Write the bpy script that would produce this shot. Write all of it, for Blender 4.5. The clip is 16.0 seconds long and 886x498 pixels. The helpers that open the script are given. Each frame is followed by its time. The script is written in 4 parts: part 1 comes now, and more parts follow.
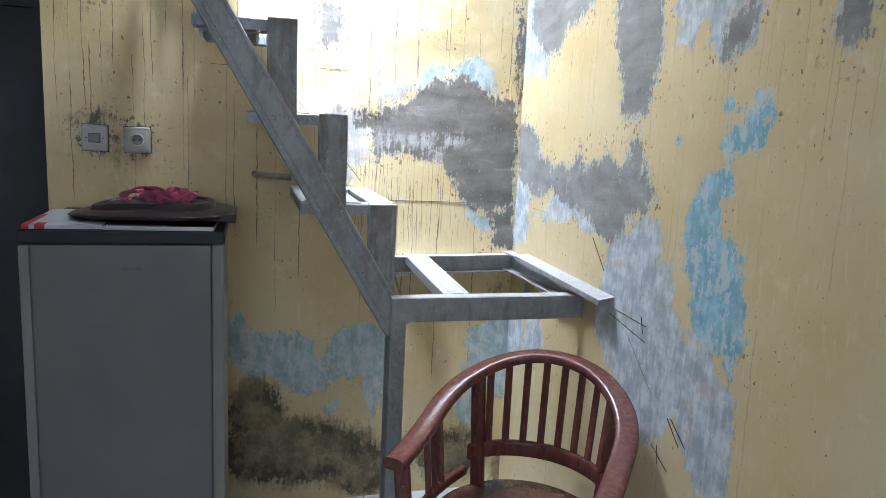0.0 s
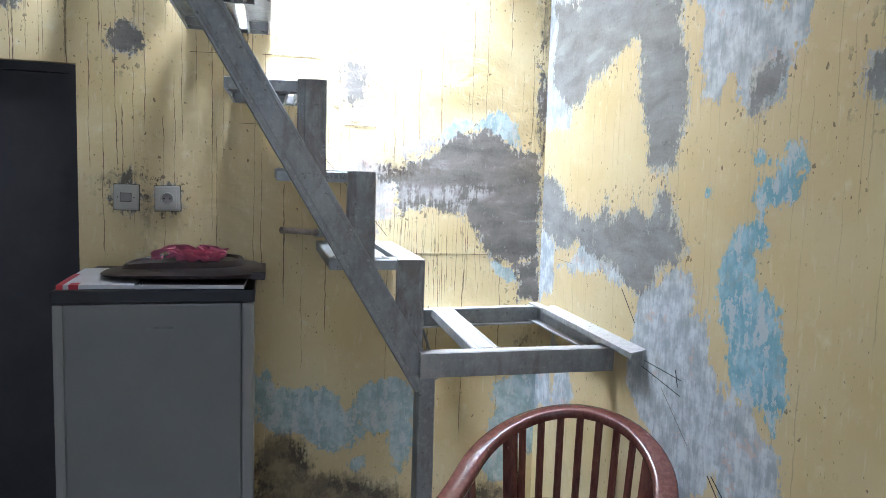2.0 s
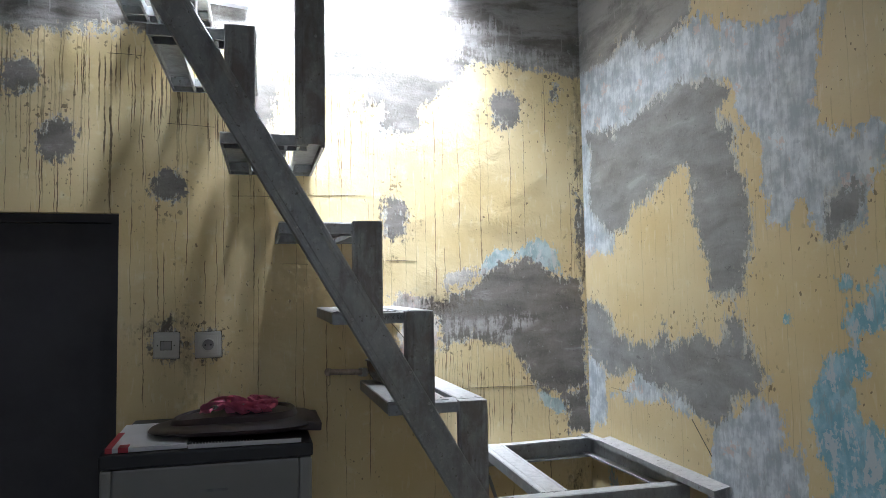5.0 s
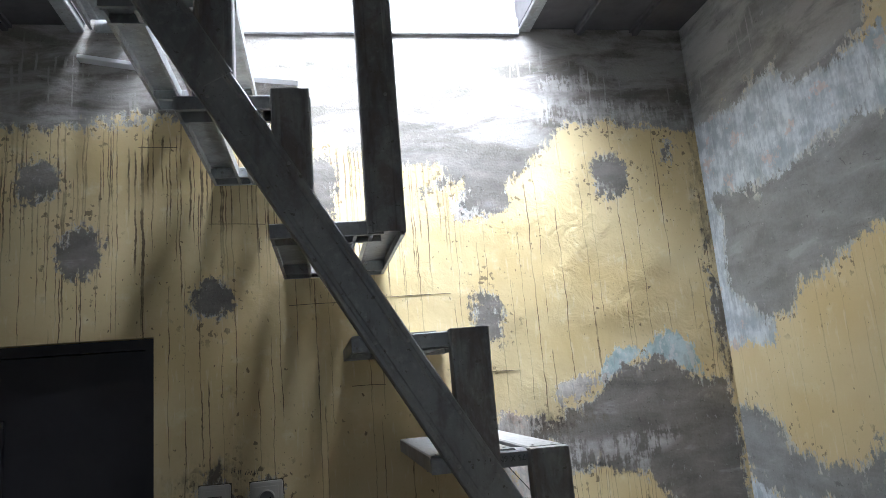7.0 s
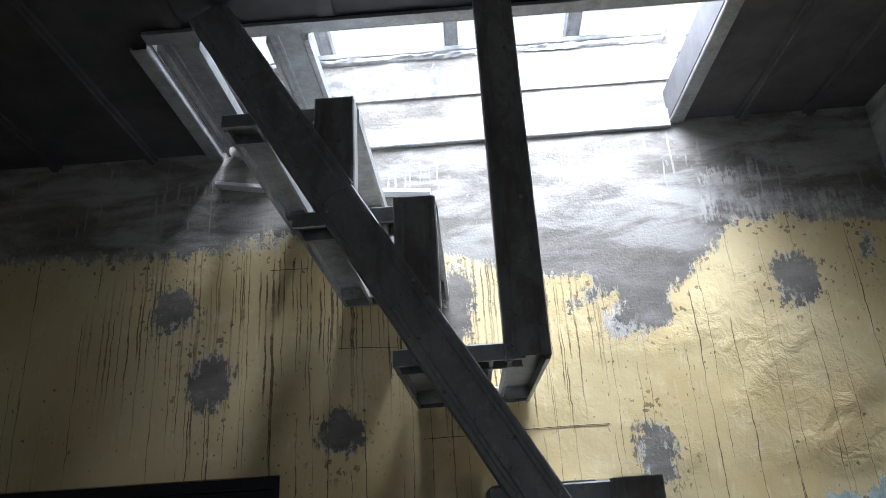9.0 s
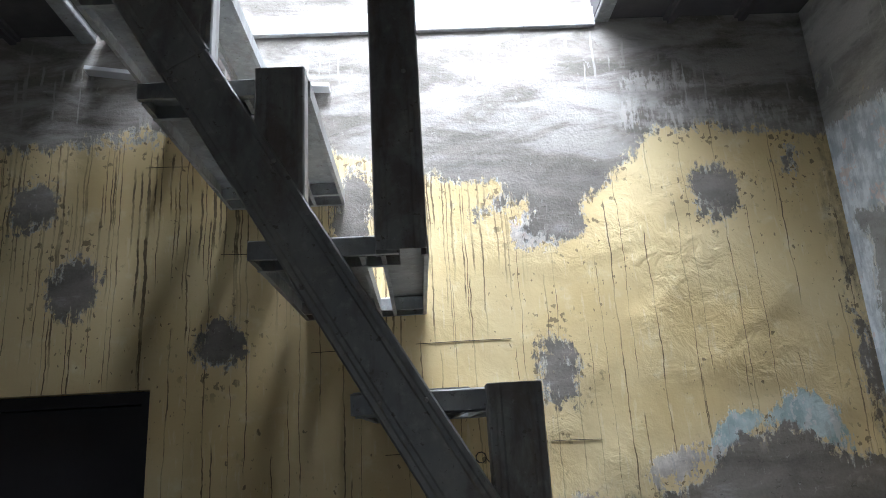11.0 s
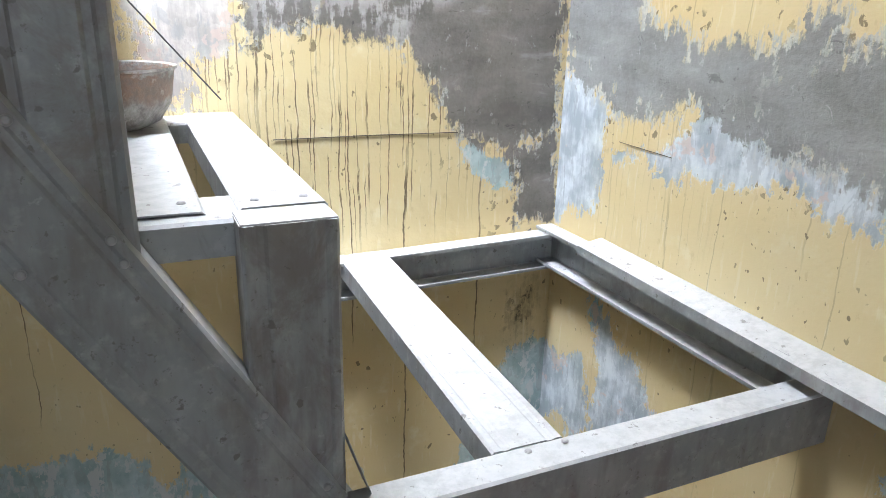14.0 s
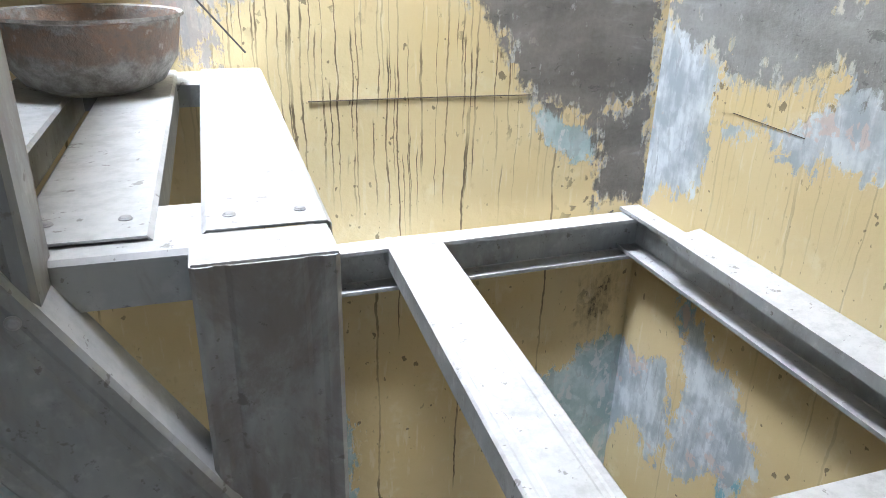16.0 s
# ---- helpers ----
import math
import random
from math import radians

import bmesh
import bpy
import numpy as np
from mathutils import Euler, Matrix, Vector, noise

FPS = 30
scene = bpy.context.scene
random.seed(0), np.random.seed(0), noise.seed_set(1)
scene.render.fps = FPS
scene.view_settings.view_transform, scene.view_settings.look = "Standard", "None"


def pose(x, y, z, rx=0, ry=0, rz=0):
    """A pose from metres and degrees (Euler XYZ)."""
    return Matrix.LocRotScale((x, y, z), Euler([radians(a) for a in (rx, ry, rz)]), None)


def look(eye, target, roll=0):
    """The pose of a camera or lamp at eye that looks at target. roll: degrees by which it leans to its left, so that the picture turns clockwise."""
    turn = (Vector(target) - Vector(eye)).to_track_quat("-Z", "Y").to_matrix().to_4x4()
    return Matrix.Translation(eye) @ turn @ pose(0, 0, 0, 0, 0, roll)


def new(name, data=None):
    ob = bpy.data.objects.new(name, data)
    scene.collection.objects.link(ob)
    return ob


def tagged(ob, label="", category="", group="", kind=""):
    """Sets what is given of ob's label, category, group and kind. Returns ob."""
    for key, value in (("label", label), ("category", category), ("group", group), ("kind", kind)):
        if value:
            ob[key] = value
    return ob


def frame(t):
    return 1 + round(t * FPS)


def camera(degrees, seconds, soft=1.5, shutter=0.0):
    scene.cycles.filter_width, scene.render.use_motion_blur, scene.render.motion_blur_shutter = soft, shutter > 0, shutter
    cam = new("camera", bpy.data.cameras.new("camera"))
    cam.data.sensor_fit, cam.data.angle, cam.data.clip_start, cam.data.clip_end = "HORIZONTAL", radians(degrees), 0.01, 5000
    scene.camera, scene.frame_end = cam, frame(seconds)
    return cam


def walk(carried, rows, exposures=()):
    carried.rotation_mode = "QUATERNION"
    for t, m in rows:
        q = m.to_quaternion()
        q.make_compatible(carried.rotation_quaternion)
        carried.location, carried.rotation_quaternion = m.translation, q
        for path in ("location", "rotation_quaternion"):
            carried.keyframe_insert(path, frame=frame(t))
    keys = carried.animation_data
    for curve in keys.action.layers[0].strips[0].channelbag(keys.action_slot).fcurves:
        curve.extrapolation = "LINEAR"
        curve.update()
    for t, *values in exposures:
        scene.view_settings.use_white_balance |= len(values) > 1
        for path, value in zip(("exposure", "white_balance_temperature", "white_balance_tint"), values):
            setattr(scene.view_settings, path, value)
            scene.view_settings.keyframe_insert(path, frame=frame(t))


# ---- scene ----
cam = camera(64.2, 16.0, soft=0.8)
PATH = [
    (0, (-1.062, -2.725, 1.513), (-0.533, -0.824, 1.188), 2.7),
    (0.5, (-1.067, -2.721, 1.511), (-0.553, -0.815, 1.189), 2.6),
    (1, (-1.083, -2.714, 1.515), (-0.618, -0.792, 1.215), 2.5),
    (1.5, (-1.084, -2.712, 1.521), (-0.607, -0.787, 1.267), 2.2),
    (2, (-1.099, -2.711, 1.532), (-0.613, -0.781, 1.338), 1.7),
    (2.5, (-1.118, -2.706, 1.554), (-0.638, -0.769, 1.422), 1.0),
    (3, (-1.145, -2.705, 1.570), (-0.66, -0.766, 1.497), 1.1),
    (3.2, (-1.151, -2.685, 1.569), (-0.663, -0.746, 1.519), 1.1),
    (5.3, (-1.269, -2.57, 1.606), (-0.782, -0.637, 1.767), -1.5),
    (5.5, (-1.252, -2.515, 1.624), (-0.846, -0.565, 1.809), -2.1),
    (6, (-1.224, -2.318, 1.643), (-0.934, -0.361, 1.937), -3.6),
    (6.5, (-1.238, -2.202, 1.665), (-0.929, -0.255, 1.999), -2.7),
    (7, (-1.281, -2.082, 1.678), (-0.927, -0.154, 2.075), -4.8),
    (7.5, (-1.292, -1.988, 1.694), (-0.995, -0.063, 2.148), -6.7),
    (8, (-1.276, -1.924, 1.719), (-1.183, -0.008, 2.285), -5.3),
    (8.2, (-1.264, -1.907, 1.731), (-1.255, -0.002, 2.338), -5.0),
    (10.3, (-1.164, -1.812, 1.752), (-1.223, 0.012, 2.572), -3.1),
    (10.5, (-1.129, -1.793, 1.746), (-1.178, 0.058, 2.502), -3.2),
    (11, (-1.114, -1.686, 1.708), (-1.027, 0.232, 2.270), -3.4),
    (11.5, (-1.132, -1.536, 1.669), (-0.819, 0.409, 2.013), -3.4),
    (12, (-1.145, -1.437, 1.637), (-0.626, 0.494, 1.696), -0.6),
    (12.5, (-1.113, -1.393, 1.622), (-0.56, 0.528, 1.588), -0.3),
    (13, (-0.983, -1.364, 1.578), (-0.491, 0.571, 1.461), -0.5),
    (13.5, (-0.856, -1.325, 1.514), (-0.232, 0.538, 1.142), -2.3),
    (14, (-0.783, -1.185, 1.457), (-0.007, 0.541, 0.808), 1.4),
    (14.5, (-0.745, -1.059, 1.44), (-0.042, 0.646, 0.667), -0.2),
    (15, (-0.747, -1.026, 1.417), (0.007, 0.629, 0.583), 5.1),
    (15.5, (-0.727, -1.022, 1.456), (0.036, 0.655, 0.678), 3.6),
    (16, (-0.689, -0.998, 1.452), (-0.117, 0.744, 0.651), 1.5),
]
EXPOSURES = [(t, e, 5550 if t < 3 or 12 < t < 13.5 else 5900 if 5 < t < 9 else 6000 if t > 10.9 and t != 12 else 5780, 12) for t, e in ((0, 0.08), (2, 0.18), (2.5, -0.06), (3.2, -0.34), (5.5, -1.03), (8, -1.8), (10.4, -2.4), (11, -2.1), (11.5, -1.68), (12, -1.07), (12.5, -0.62), (13.2, -0.3), (14, 0.0), (16, -0.12))]
walk(cam, [(t, look(eye, target, roll)) for t, eye, target, roll in PATH], EXPOSURES)

# ---- world, sun, large lights ----
world = bpy.data.worlds.new("world")
scene.world = world
world.use_nodes = True
wnt = world.node_tree
sky = wnt.nodes.new("ShaderNodeTexSky")
sky.sky_type, sky.sun_disc = "NISHITA", False
sky.sun_elevation, sky.sun_rotation = radians(68), radians(180)
sky.dust_density, sky.air_density = 4.0, 1.0
wnt.links.new(sky.outputs[0], wnt.nodes["Background"].inputs[0])
wnt.nodes["Background"].inputs[1].default_value = 0.15


def lamp(name, kind, m, energy, color, **more):
    data = bpy.data.lights.new(name, kind)
    data.energy, data.color = energy, color
    ob = new(name, data)
    ob.matrix_world = m
    return data


sun = lamp("sun", "SUN", look((-1.2, -1.2, 6), (-1.0, 0.0, 2.4)), 0.8, (1, 0.97, 0.92))
sun.angle = radians(15)
roof = lamp("roof_daylight", "AREA", look((-1.20, -0.95, 4.4), (-1.10, 0.0, 2.2)), 780, (0.88, 0.93, 1.0))
roof.shape, roof.size, roof.size_y = "RECTANGLE", 1.15, 1.0
well = lamp("opening_daylight", "AREA", look((-0.86, -0.30, 3.15), (-0.86, -0.299, 0)), 78, (0.88, 0.93, 1.0))
well.shape, well.size, well.size_y = "RECTANGLE", 0.6, 0.5
# fill lamp added behind the camera; no window is seen there
room_fill = lamp("fill_daylight", "AREA", look((-1.5, -4.13, 1.75), (-1.5, 0, 1.55)), 12.5, (0.84, 0.91, 1.0))
room_fill.shape, room_fill.size, room_fill.size_y = "RECTANGLE", 1.5, 1.2


# ---- materials ----
class Mat:
    """A node material; sockets or values are given by input name or index."""

    def __init__(self, name):
        self.m = bpy.data.materials.new(name)
        self.m.use_nodes = True
        self.t = self.m.node_tree
        self.b = self.t.nodes["Principled BSDF"]
        self.geo = self.t.nodes.new("ShaderNodeNewGeometry")
        self.pos = self.geo.outputs["Position"]

    def node(self, kind, ins, out=0, **props):
        n = self.t.nodes.new("ShaderNode" + kind)
        for k, v in props.items():
            setattr(n, k, v)
        for k, v in ins.items():
            self.put(n.inputs[k], v)
        return n.outputs[out]

    def put(self, sock, v):
        if isinstance(v, bpy.types.NodeSocket):
            self.t.links.new(v, sock)
        else:
            sock.default_value = v

    def math(self, op, a, b=0.0, c=0.0, clamp=False):
        return self.node("Math", {0: a, 1: b, 2: c}, operation=op, use_clamp=clamp)

    def vmul(self, v, s):
        return self.node("VectorMath", {0: v, 1: s}, operation="MULTIPLY")

    def noise(self, v, scale, detail=4.0, rough=0.6, dist=0.0):
        return self.node("TexNoise", {"Vector": v, "Scale": scale, "Detail": detail, "Roughness": rough, "Distortion": dist})

    def ramp(self, v, a, b):
        """0 at a, 1 at b, smooth between."""
        return self.node("MapRange", {0: v, 1: a, 2: b, 3: 0.0, 4: 1.0}, interpolation_type="SMOOTHSTEP")

    def mix(self, f, a, b):
        n = self.t.nodes.new("ShaderNodeMix")
        n.data_type = "RGBA"
        self.put(n.inputs[0], f)
        self.put(n.inputs[6], a if isinstance(a, bpy.types.NodeSocket) else (*a, 1))
        self.put(n.inputs[7], b if isinstance(b, bpy.types.NodeSocket) else (*b, 1))
        return n.outputs[2]

    def bump(self, h, strength, distance):
        n = self.node("Bump", {"Strength": strength, "Distance": distance, "Height": h})
        self.put(self.b.inputs["Normal"], n)

    def done(self, color, rough=0.6, metal=0.0, spec=0.4):
        self.put(self.b.inputs["Base Color"], color if isinstance(color, bpy.types.NodeSocket) else (*color, 1))
        self.put(self.b.inputs["Roughness"], rough)
        self.put(self.b.inputs["Metallic"], metal)
        self.put(self.b.inputs["Specular IOR Level"], spec)
        return self.m


def simple(name, color, rough=0.6, metal=0.0, grain=40.0, vary=0.25, bump=0.15, spec=0.4):
    """A plain surface with mottling at two scales and fine relief."""
    k = Mat(name)
    co = k.node("TexCoord", {}, out=3)
    n1 = k.noise(co, grain, 5, 0.65)
    n2 = k.noise(co, grain * 0.13, 3, 0.6)
    n = k.math("ADD", k.math("MULTIPLY", n1, 0.5), k.math("MULTIPLY", n2, 0.5))
    dark, light = [c * (1 - vary) for c in color], [min(1, c * (1 + vary)) for c in color]
    k.bump(n1, bump, 0.002)
    return k.done(k.mix(k.ramp(n, 0.35, 0.65), dark, light), k.math("MULTIPLY_ADD", n2, 0.25, rough - 0.12), metal, spec)


# worn patches of the two painted walls: along, up, half-width, half-height, tilt
BACK_CEMENT = [(-0.02, 1.87, 0.016, 0.12, 2), (-2.05, 2.36, 0.05, 0.065, -2), (-1.94, 2.15, 0.054, 0.076, -2), (-1.58, 1.99, 0.053, 0.056, -2), (-0.78, 1.89, 0.046, 0.076, -2), (-0.33, 2.32, 0.059, 0.072, -3), (-1.26, 2.32, 0.045, 0.107, -4), (-0.11, 2.41, 0.021, 0.04, -3)]
BACK_UPPER = [(-2.38, 2.62, 0.672, 0.092, -4), (-1.52, 2.74, 0.217, 0.11, -5)]
BACK_BLUE = [(-0.98, 0.63, 0.186, 0.092, -2), (-0.84, 0.55, 0.123, 0.09, -3), (-0.64, 0.63, 0.128, 0.11, -2), (-0.57, 0.52, 0.051, 0.146, -2), (-1.12, 0.7, 0.046, 0.095, -2), (-0.07, 0.65, 0.116, 0.095, -2), (-0.02, 0.51, 0.078, 0.115, -2), (-0.74, 0.4, 0.029, 0.029, -4), (-0.04, 0.73, 0.06, 0.049, -12), (-0.15, 0.36, 0.077, 0.077, -3), (-0.13, 0.5, 0.075, 0.1, 10)]
BACK_DIRT = [(-0.89, 0.22, 0.347, 0.147, -5), (-0.61, 0.12, 0.145, 0.127, -5), (-1.04, 0.39, 0.119, 0.142, -4), (-0.22, 0.16, 0.182, 0.117, -4), (0.02, 0.04, 0.067, 0.122, -5), (-1.59, 1.50, 0.05, 0.012, 3), (-1.512, 1.45, 0.010, 0.06, 4), (-0.06, 0.87, 0.020, 0.045, -9), (-0.61, 1.57, 0.077, 0.023, -1)]
RIGHT_CEMENT = [(-1.625, 1.755, 0.035, 0.042, 10)]
RIGHT_PUTTY = [(-1.3, 0.88, 0.11, 0.168, -22), (-1.36, 0.77, 0.085, 0.109, -26)]
RIGHT_BLUE = [(-0.17, 0.9, 0.018, 0.03, 0), (-0.325, 0.74, 0.022, 0.06, 0), (-1.3, 1.61, 0.015, 0.011, 4), (-1.12, 1.52, 0.011, 0.009, 0)]

# outlines of the larger patches: along the wall, up
BACK_BLUE_LOW = [(-0.235, 1.237), (-0.201, 1.216), (-0.152, 1.188), (-0.103, 1.159), (-0.11, 1.122), (-0.172, 1.133), (-0.2, 1.179)]
BACK_BLUE_TOP = [(-0.467, 1.683), (-0.424, 1.724), (-0.392, 1.765), (-0.336, 1.778), (-0.297, 1.755), (-0.245, 1.804), (-0.206, 1.817), (-0.152, 1.789), (-0.117, 1.765), (-0.109, 1.669), (-0.164, 1.686), (-0.251, 1.733), (-0.335, 1.72), (-0.392, 1.692), (-0.442, 1.655)]
BACK_CORNER = [(-0.118, 1.211), (-0.012, 1.217), (-0.008, 1.056), (-0.095, 1.054), (-0.093, 1.133)]
BACK_HEAD = [(-3.4, 3.2), (-3.4, 2.56), (-1.9, 2.555), (-1.45, 2.54), (-1.3, 2.47), (-1.18, 2.44), (-0.993, 2.376), (-0.883, 2.393), (-0.872, 2.349), (-0.946, 2.286), (-0.896, 2.291), (-0.809, 2.327), (-0.837, 2.244), (-0.81, 2.208), (-0.711, 2.217), (-0.681, 2.248), (-0.679, 2.316), (-0.604, 2.362), (-0.539, 2.446), (-0.461, 2.503), (-0.287, 2.507), (0.02, 2.473), (0.02, 2.53), (0.02, 3.2)]
BACK_LIME = [(-0.52, 2.705), (-0.499, 2.674), (-0.395, 2.666), (-0.37, 2.703), (-0.352, 2.663), (-0.331, 2.633), (-0.439, 2.618), (-0.539, 2.626)]
BACK_LIME_LOW = [(-0.539, 2.592), (-0.375, 2.589), (-0.202, 2.581), (-0.02, 2.533), (-0.028, 2.5), (-0.285, 2.52), (-0.46, 2.508), (-0.545, 2.509)]
BACK_LOW = [(0.02, 0.724), (-0.029, 0.723), (-0.093, 0.705), (-0.097, 0.653), (-0.033, 0.595), (0.02, 0.609)]
BACK_MAIN = [(-0.681, 1.54), (-0.617, 1.551), (-0.564, 1.598), (-0.461, 1.62), (-0.392, 1.692), (-0.335, 1.72), (-0.251, 1.733), (-0.164, 1.68), (-0.102, 1.644), (-0.020, 1.66), (-0.014, 1.211), (-0.118, 1.201), (-0.225, 1.228), (-0.255, 1.294), (-0.295, 1.357), (-0.334, 1.394), (-0.424, 1.421), (-0.498, 1.424), (-0.559, 1.409), (-0.601, 1.393), (-0.612, 1.462), (-0.617, 1.508)]
BACK_SCRAPE = [(-0.582, 1.513), (-0.498, 1.494), (-0.386, 1.503), (-0.296, 1.522), (-0.23, 1.518), (-0.216, 1.487), (-0.269, 1.464), (-0.322, 1.442), (-0.334, 1.382), (-0.386, 1.42), (-0.461, 1.423), (-0.559, 1.409), (-0.594, 1.427)]
EAST_BAND = [(0.02, 1.565), (-0.129, 1.543), (-0.216, 1.491), (-0.248, 1.438), (-0.375, 1.404), (-0.507, 1.422), (-0.562, 1.481), (-0.588, 1.426), (-0.7, 1.442), (-0.749, 1.479), (-0.77, 1.437), (-0.836, 1.432), (-0.864, 1.467), (-0.874, 1.516), (-0.918, 1.525), (-0.967, 1.472), (-0.985, 1.426), (-1.03, 1.368), (-1.01, 1.343), (-0.927, 1.309), (-0.858, 1.242), (-0.796, 1.206), (-0.723, 1.23), (-0.644, 1.274), (-0.524, 1.269), (-0.36, 1.335), (-0.263, 1.300), (-0.17, 1.292), (-0.098, 1.319), (-0.004, 1.358)]
EAST_CORNER_PUTTY = [(0.02, 1.785), (-0.209, 1.787), (-0.2, 2.09), (-0.424, 2.161), (-0.049, 2.248)]
EAST_DARK = [(-1.26, 1.807), (-1.36, 1.814), (-1.35, 1.775), (-1.33, 1.729), (-1.3, 1.713), (-1.25, 1.711), (-1.26, 1.761)]
EAST_GREY = [(-0.88, 2.303), (-0.921, 2.357), (-1.06, 2.277), (-1.28, 2.264), (-1.23, 1.902), (-1.17, 1.889), (-1.17, 1.8), (-1.11, 1.769), (-1.07, 1.759), (-1.07, 1.814), (-1.05, 1.872), (-1.05, 1.982), (-0.989, 2.026), (-0.961, 2.137), (-0.933, 2.176), (-0.868, 2.212)]
EAST_HIGH_PUTTY = [(-1.04, 2.018), (-1.08, 1.923), (-1.05, 1.857), (-1.09, 1.796), (-1.11, 1.753), (-1.14, 1.755), (-1.14, 1.796), (-1.19, 1.81), (-1.2, 1.729), (-1.26, 1.71), (-1.32, 1.711), (-1.36, 1.738), (-1.38, 1.808), (-1.42, 1.848), (-1.42, 1.93)]
EAST_ISLAND = [(-1.43, 1.643), (-1.44, 1.624), (-1.45, 1.577), (-1.42, 1.565), (-1.43, 1.517), (-1.4, 1.498), (-1.35, 1.49), (-1.32, 1.456), (-1.29, 1.513), (-1.31, 1.546), (-1.33, 1.546), (-1.37, 1.565), (-1.36, 1.596), (-1.39, 1.608), (-1.4, 1.632)]
EAST_LOW_CORNER = [(-0.034, 0.753), (-0.146, 0.799), (-0.163, 0.749), (-0.162, 0.649), (-0.128, 0.574), (-0.099, 0.635), (-0.052, 0.619), (0.02, 0.52), (0.02, 0.76)]
EAST_LOW_PUTTY = [(-0.796, 1.206), (-0.917, 1.267), (-1.01, 1.307), (-1.08, 1.311), (-1.08, 1.192), (-1.14, 1.197), (-1.18, 1.08), (-1.22, 1.019), (-1.27, 0.965), (-1.37, 0.973), (-1.42, 0.965), (-1.44, 0.908), (-1.43, 0.848), (-1.27, 0.775), (-1.25, 0.815), (-1.2, 0.791), (-1.18, 0.735), (-1.08, 0.69), (-1.03, 0.752), (-0.906, 0.804), (-0.83, 0.838), (-0.761, 0.896), (-0.744, 0.982), (-0.782, 1.081)]
EAST_MID = [(-0.046, 2.23), (-0.261, 2.193), (-0.413, 2.19), (-0.555, 2.235), (-0.704, 2.233), (-0.856, 2.209), (-0.93, 2.154), (-0.867, 2.103), (-0.886, 2.07), (-0.971, 2.045), (-0.934, 2.01), (-0.955, 1.917), (-0.982, 1.883), (-0.977, 1.754), (-0.779, 1.774), (-0.738, 1.86), (-0.739, 1.974), (-0.674, 1.995), (-0.581, 1.952), (-0.515, 1.918), (-0.375, 1.891), (-0.329, 1.818), (-0.173, 1.833), (-0.053, 1.933), (-0.082, 2.145)]
EAST_PALE = [(0.02, 2.475), (-0.253, 2.449), (-0.433, 2.484), (-0.48, 2.437), (-0.491, 2.386), (-0.649, 2.374), (-0.776, 2.376), (-0.868, 2.307), (-0.868, 2.212), (-0.832, 2.209), (-0.761, 2.257), (-0.679, 2.259), (-0.647, 2.234), (-0.557, 2.253), (-0.489, 2.236), (-0.416, 2.209), (-0.376, 2.18), (-0.262, 2.199), (-0.046, 2.23), (0.02, 2.286)]
EAST_SEVEN = [(-0.208, 1.798), (-0.279, 1.833), (-0.321, 1.889), (-0.429, 1.923), (-0.57, 1.94), (-0.64, 1.981), (-0.702, 1.992), (-0.75, 1.92), (-0.743, 1.837), (-0.769, 1.751), (-0.811, 1.665), (-0.818, 1.598), (-0.867, 1.581), (-0.94, 1.584), (-0.963, 1.627), (-0.994, 1.717), (-0.998, 1.807), (-0.968, 1.885), (-0.942, 1.95), (-0.932, 2.043), (-0.424, 2.161), (-0.2, 2.09)]
EAST_TEAL = [(-1.21, 1.385), (-1.23, 1.436), (-1.29, 1.447), (-1.31, 1.475), (-1.35, 1.445), (-1.36, 1.421), (-1.32, 1.385), (-1.33, 1.333), (-1.37, 1.301), (-1.4, 1.255), (-1.41, 1.206), (-1.43, 1.162), (-1.43, 1.11), (-1.45, 1.065), (-1.42, 1.049), (-1.42, 0.978), (-1.38, 1.002), (-1.36, 1.037), (-1.31, 1.009), (-1.27, 1.036), (-1.24, 1.098), (-1.22, 1.164), (-1.2, 1.215), (-1.18, 1.297), (-1.19, 1.356)]
EAST_TOP = [(0.017, 2.497), (-0.256, 2.469), (-0.417, 2.5), (-0.497, 2.431), (-0.638, 2.405), (-0.754, 2.419), (-0.777, 2.493), (-0.7, 2.96), (0.02, 2.96)]
EAST_CORNER_STRIP = [(0.02, 1.36), (-0.17, 1.31), (-0.15, 1.246), (-0.142, 1.137), (-0.136, 1.095), (-0.044, 1.085), (0.02, 1.03)]
EAST_UNDER_BAND = [(-0.173, 1.213), (-0.31, 1.222), (-0.353, 1.218), (-0.527, 1.23), (-0.62, 1.225), (-0.742, 1.228), (-0.643, 1.29), (-0.483, 1.31), (-0.426, 1.335), (-0.364, 1.325), (-0.305, 1.245), (-0.18, 1.226)]
EAST_UNDER_LANDING = [(-0.16, 0.913), (-0.22, 0.914), (-0.234, 0.878), (-0.309, 0.848), (-0.348, 0.814), (-0.372, 0.76), (-0.298, 0.692), (-0.232, 0.634), (-0.169, 0.603), (-0.189, 0.692), (-0.193, 0.766)]


